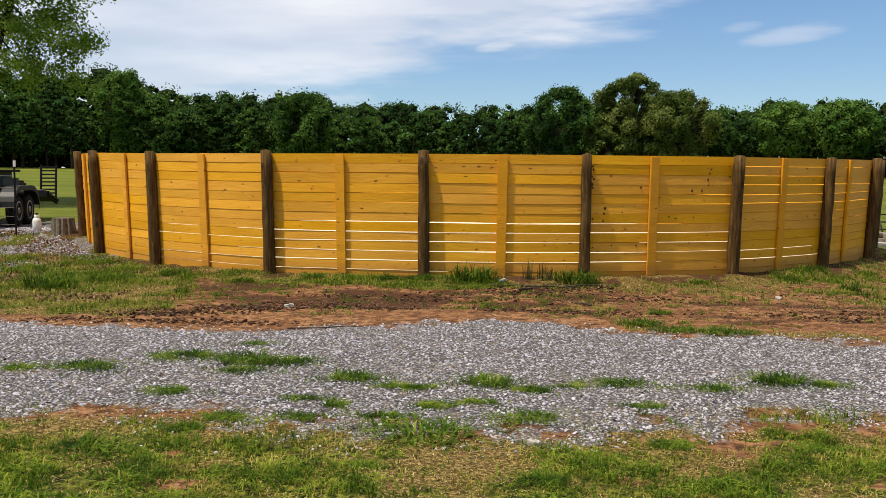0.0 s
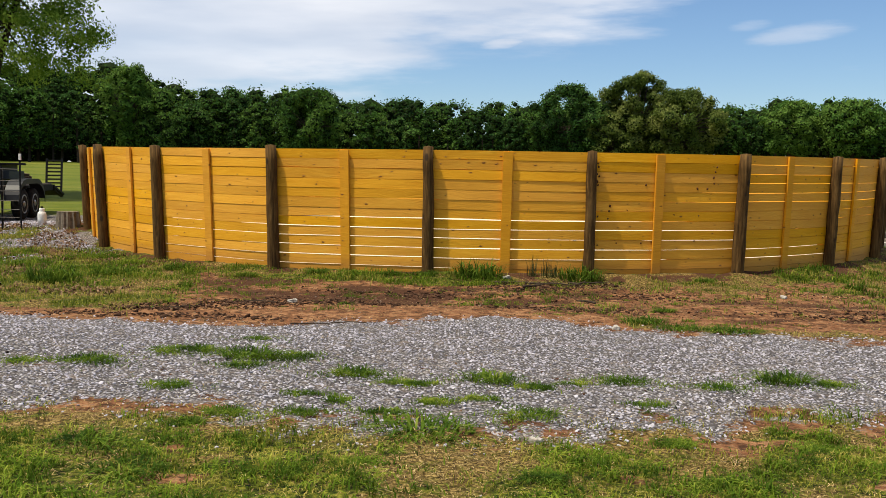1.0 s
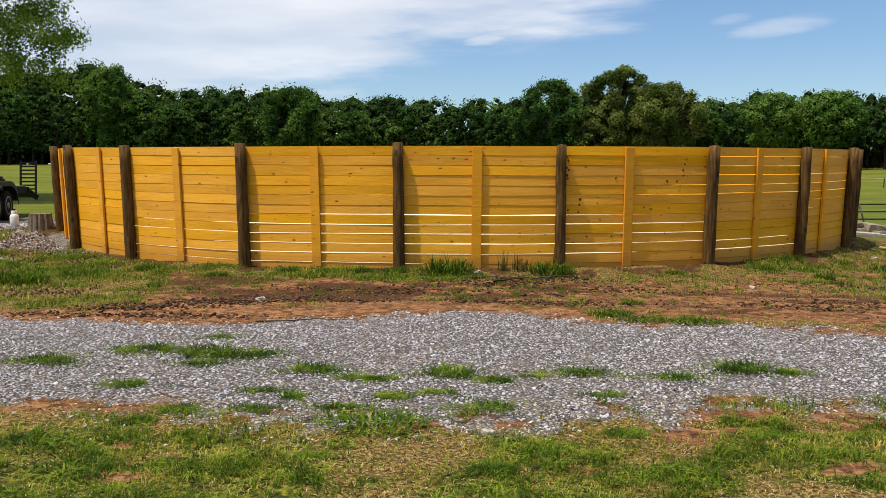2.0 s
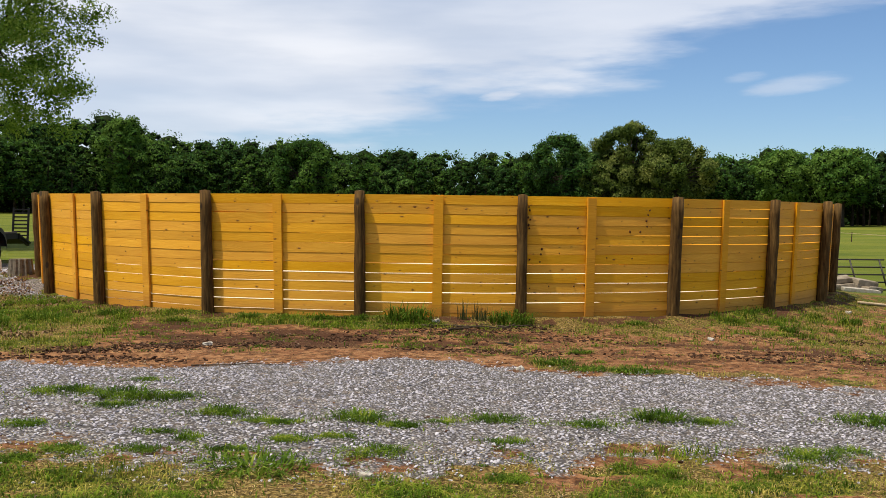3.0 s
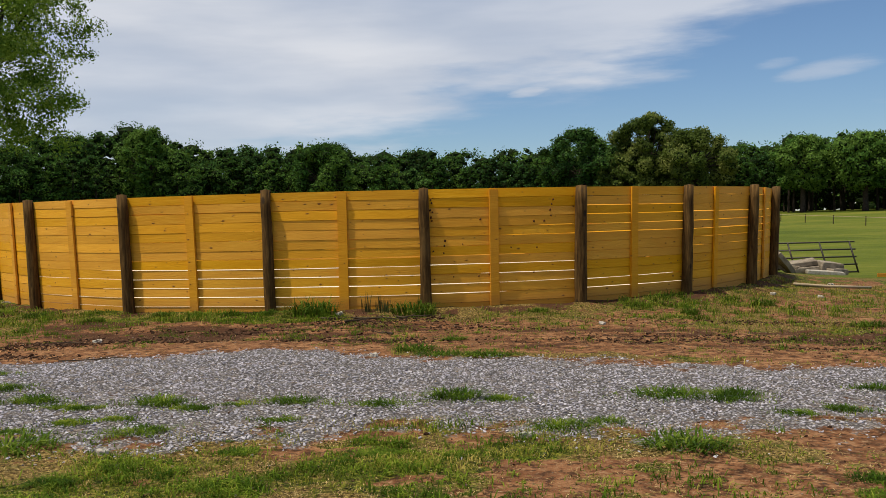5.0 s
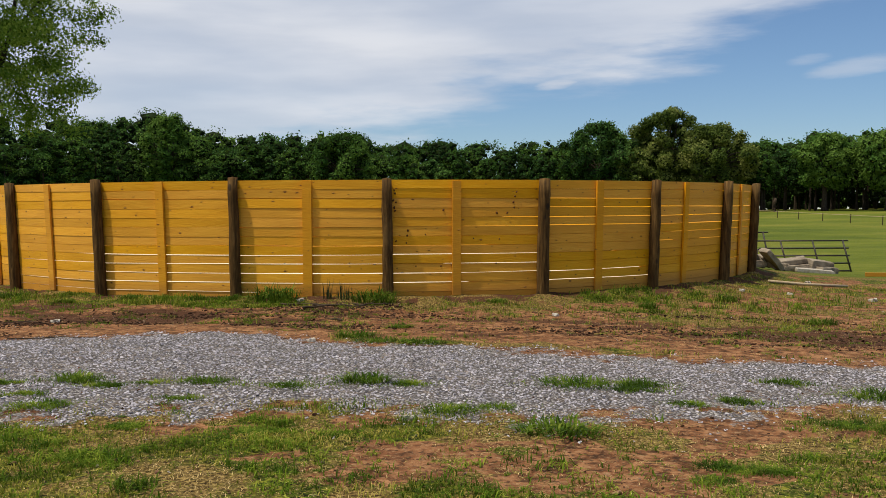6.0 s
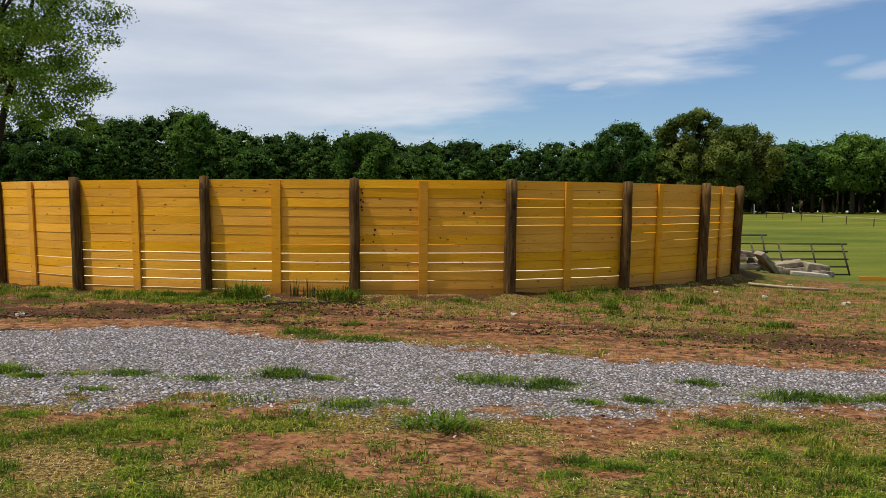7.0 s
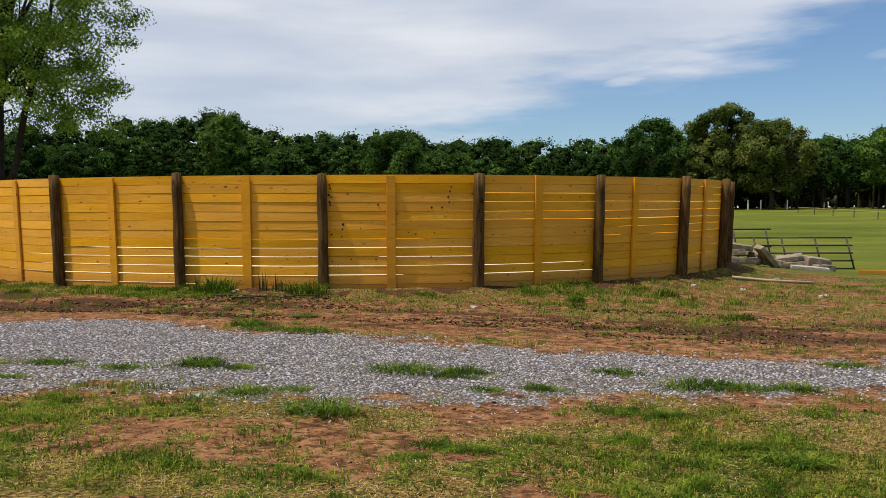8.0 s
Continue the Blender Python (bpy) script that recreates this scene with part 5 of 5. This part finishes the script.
# ---- beyond the pen: slabs, pipe gates, lumber, pasture fence ----
SLAB = material("broken_concrete", plain_nodes((0.28, 0.235, 0.18), (0.10, 0.072, 0.048), 5.0, 0.015, 0.7), 0.9, spec=0.15)
for i, (x, y, z, size, turn) in enumerate([
        (10.5, 25.75, 0.46, (0.90, 0.55, 0.15), (5, 9, 10)), (10.45, 25.6, 0.22, (0.70, 0.5, 0.16), (0, -5, -12)), (10.65, 25.55, -0.02, (0.95, 0.6, 0.18), (0, 3, 20)),
        (11.3, 25.4, 0.20, (0.14, 0.5, 0.72), (6, -42, 10)), (11.55, 25.6, 0.02, (0.55, 0.45, 0.2), (0, 14, -24)), (12.0, 25.8, 0.20, (0.72, 0.5, 0.13), (8, -7, -6)),
        (12.65, 25.65, 0.14, (0.68, 0.5, 0.22), (6, 8, 14)), (12.4, 25.2, -0.10, (1.0, 0.4, 0.12), (3, 5, -4)), (11.95, 25.6, -0.06, (0.7, 0.6, 0.2), (0, -4, 5)), (12.75, 25.5, -0.08, (0.6, 0.5, 0.2), (0, 4, 30)), (11.2, 25.9, 0.12, (0.5, 0.4, 0.3), (10, 0, 40))]):
    ob = rough_stone("concrete_slab", size, 20 + i, PALE if i == 7 else SLAB, 4, 0.075, 0.05)
    ob.matrix_basis = pose(x, y, float(lie(x, y)) + 0.8 * z + 0.13, *turn)
    tagged(ob, "broken grey concrete slab heaped beside the pen", "slab", "broken slabs")

DARK_PIPE = material("dark_gate_pipe", plain_nodes((0.035, 0.032, 0.030), (0.09, 0.055, 0.04), 8.0, 0.001), 0.5, 0.3)


def pipe_gate(place, turn, long, tall, rails, stiles, lean):
    thing = empty("pipe_gate", place, 0)
    thing.matrix_world = pose(*place, lean, 0, turn)
    tagged(thing, "dark steel pipe gate leaning against broken slabs", "gate", "pipe gates")
    for i in range(rails):
        z = 0.03 + (tall - 0.03) * i / (rails - 1)
        part("rail", tube(bmesh.new(), [(0, 0, z), (long, 0, z)], 0.023, 8), DARK_PIPE, thing, smooth=True)
    for u in stiles:
        part("stile", tube(bmesh.new(), [(u * long + 0.0, -0.005, 0.0), (u * long - 0.16, -0.005, tall)], 0.026, 8), DARK_PIPE, thing, smooth=True)
    return thing


gz_ = float(lie(14.0, 27.3))
pipe_gate((11.5, 27.1, gz_ + 0.0), 2.0, 2.62, 0.95, 5, (0.0, 0.30, 0.66, 1.0), -16)
pipe_gate((10.1, 27.9, float(lie(10.5, 27.9)) - 0.12), 2.0, 1.9, 1.1, 5, (0.0, 0.5, 1.0), -12)

OLD = material("bleached_pole", plain_nodes((0.42, 0.33, 0.21), (0.26, 0.19, 0.12), 7.0, 0.004), 0.85)
x, y = 9.2, 18.2
pole = part("wooden_pole", tube(bmesh.new(), [(9.2, 18.2, float(lie(9.2, 18.2)) + 0.025), (9.9, 18.34, float(lie(9.9, 18.34)) + 0.03), (10.85, 18.5, float(lie(10.85, 18.5)) + 0.03)], [0.03, 0.028, 0.024], 8), OLD, smooth=True)
tagged(pole, "bleached wooden pole lying in the grass", "pole")
ground_at = lambda a, b: float(lie(a, b))
for (xa, ya, xb, yb) in ((13.2, 23.75, 15.9, 23.3), (15.95, 23.2, 18.6, 22.6)):
    long = math.hypot(xb - xa, yb - ya)
    bm = box(bmesh.new(), (long, 0.038, 0.10), Matrix(), 0.004)
    ob = part("loose_board", bm, BATTEN)
    ob.matrix_basis = pose((xa + xb) / 2, (ya + yb) / 2, ground_at((xa + xb) / 2, (ya + yb) / 2) + 0.045, 4, 0, math.degrees(math.atan2(yb - ya, xb - xa)))
    tagged(ob, "new yellow pine board lying on edge in the grass", "board", "loose boards")

stake = part("field_stake", tube(bmesh.new(), [(0, 0, -0.1), (-0.12, 0, 1.15)], [0.022, 0.018], 6), DARK_PIPE)
stake.matrix_basis = pose(15.6, 27.0, ground_at(15.6, 27.0))
tagged(stake, "thin dark stake leaning in the pasture", "stake")

pasture = empty("pasture_fence", (0, 0, 0))
tagged(pasture, "low pasture fence of thin posts with pale tape", "fence")
line = []
for i in range(11):
    x, y = 32.4 + 0.35 * i, 112 - 6.0 * i
    z = ground_at(x, y)
    part("thin_post", tube(bmesh.new(), [(x, y, z - 0.2), (x + 0.04, y, z + 0.8)], 0.04, 6), DEAD, pasture)
    line.append((x, y, z + 0.7))
part("tape", tube(bmesh.new(), line, 0.02, 5), OLD, pasture, "pale fence tape")
for x, y in ((31.0, 135.4), (32.7, 135.0), (36.2, 134.4)):
    ob = part("white_post", box(bmesh.new(), (0.16, 0.16, 1.5), pose(0, 0, 0.65), 0.02), WHITE)
    ob.matrix_basis = pose(x, y, ground_at(x, y))
    tagged(ob, "white wooden post at the pasture's far edge", "post", "white posts")
snag = part("dead_snag", tube(bmesh.new(), [(0, 0, -0.2), (0.05, 0, 0.7), (-0.05, 0, 1.3), (0.1, 0, 1.9)], [0.34, 0.28, 0.3, 0.14], 8), DEAD, smooth=True)
snag.matrix_basis = pose(41.2, 129.0, ground_at(41.2, 129.0))
tagged(snag, "short dark dead tree snag in the pasture", "tree snag")
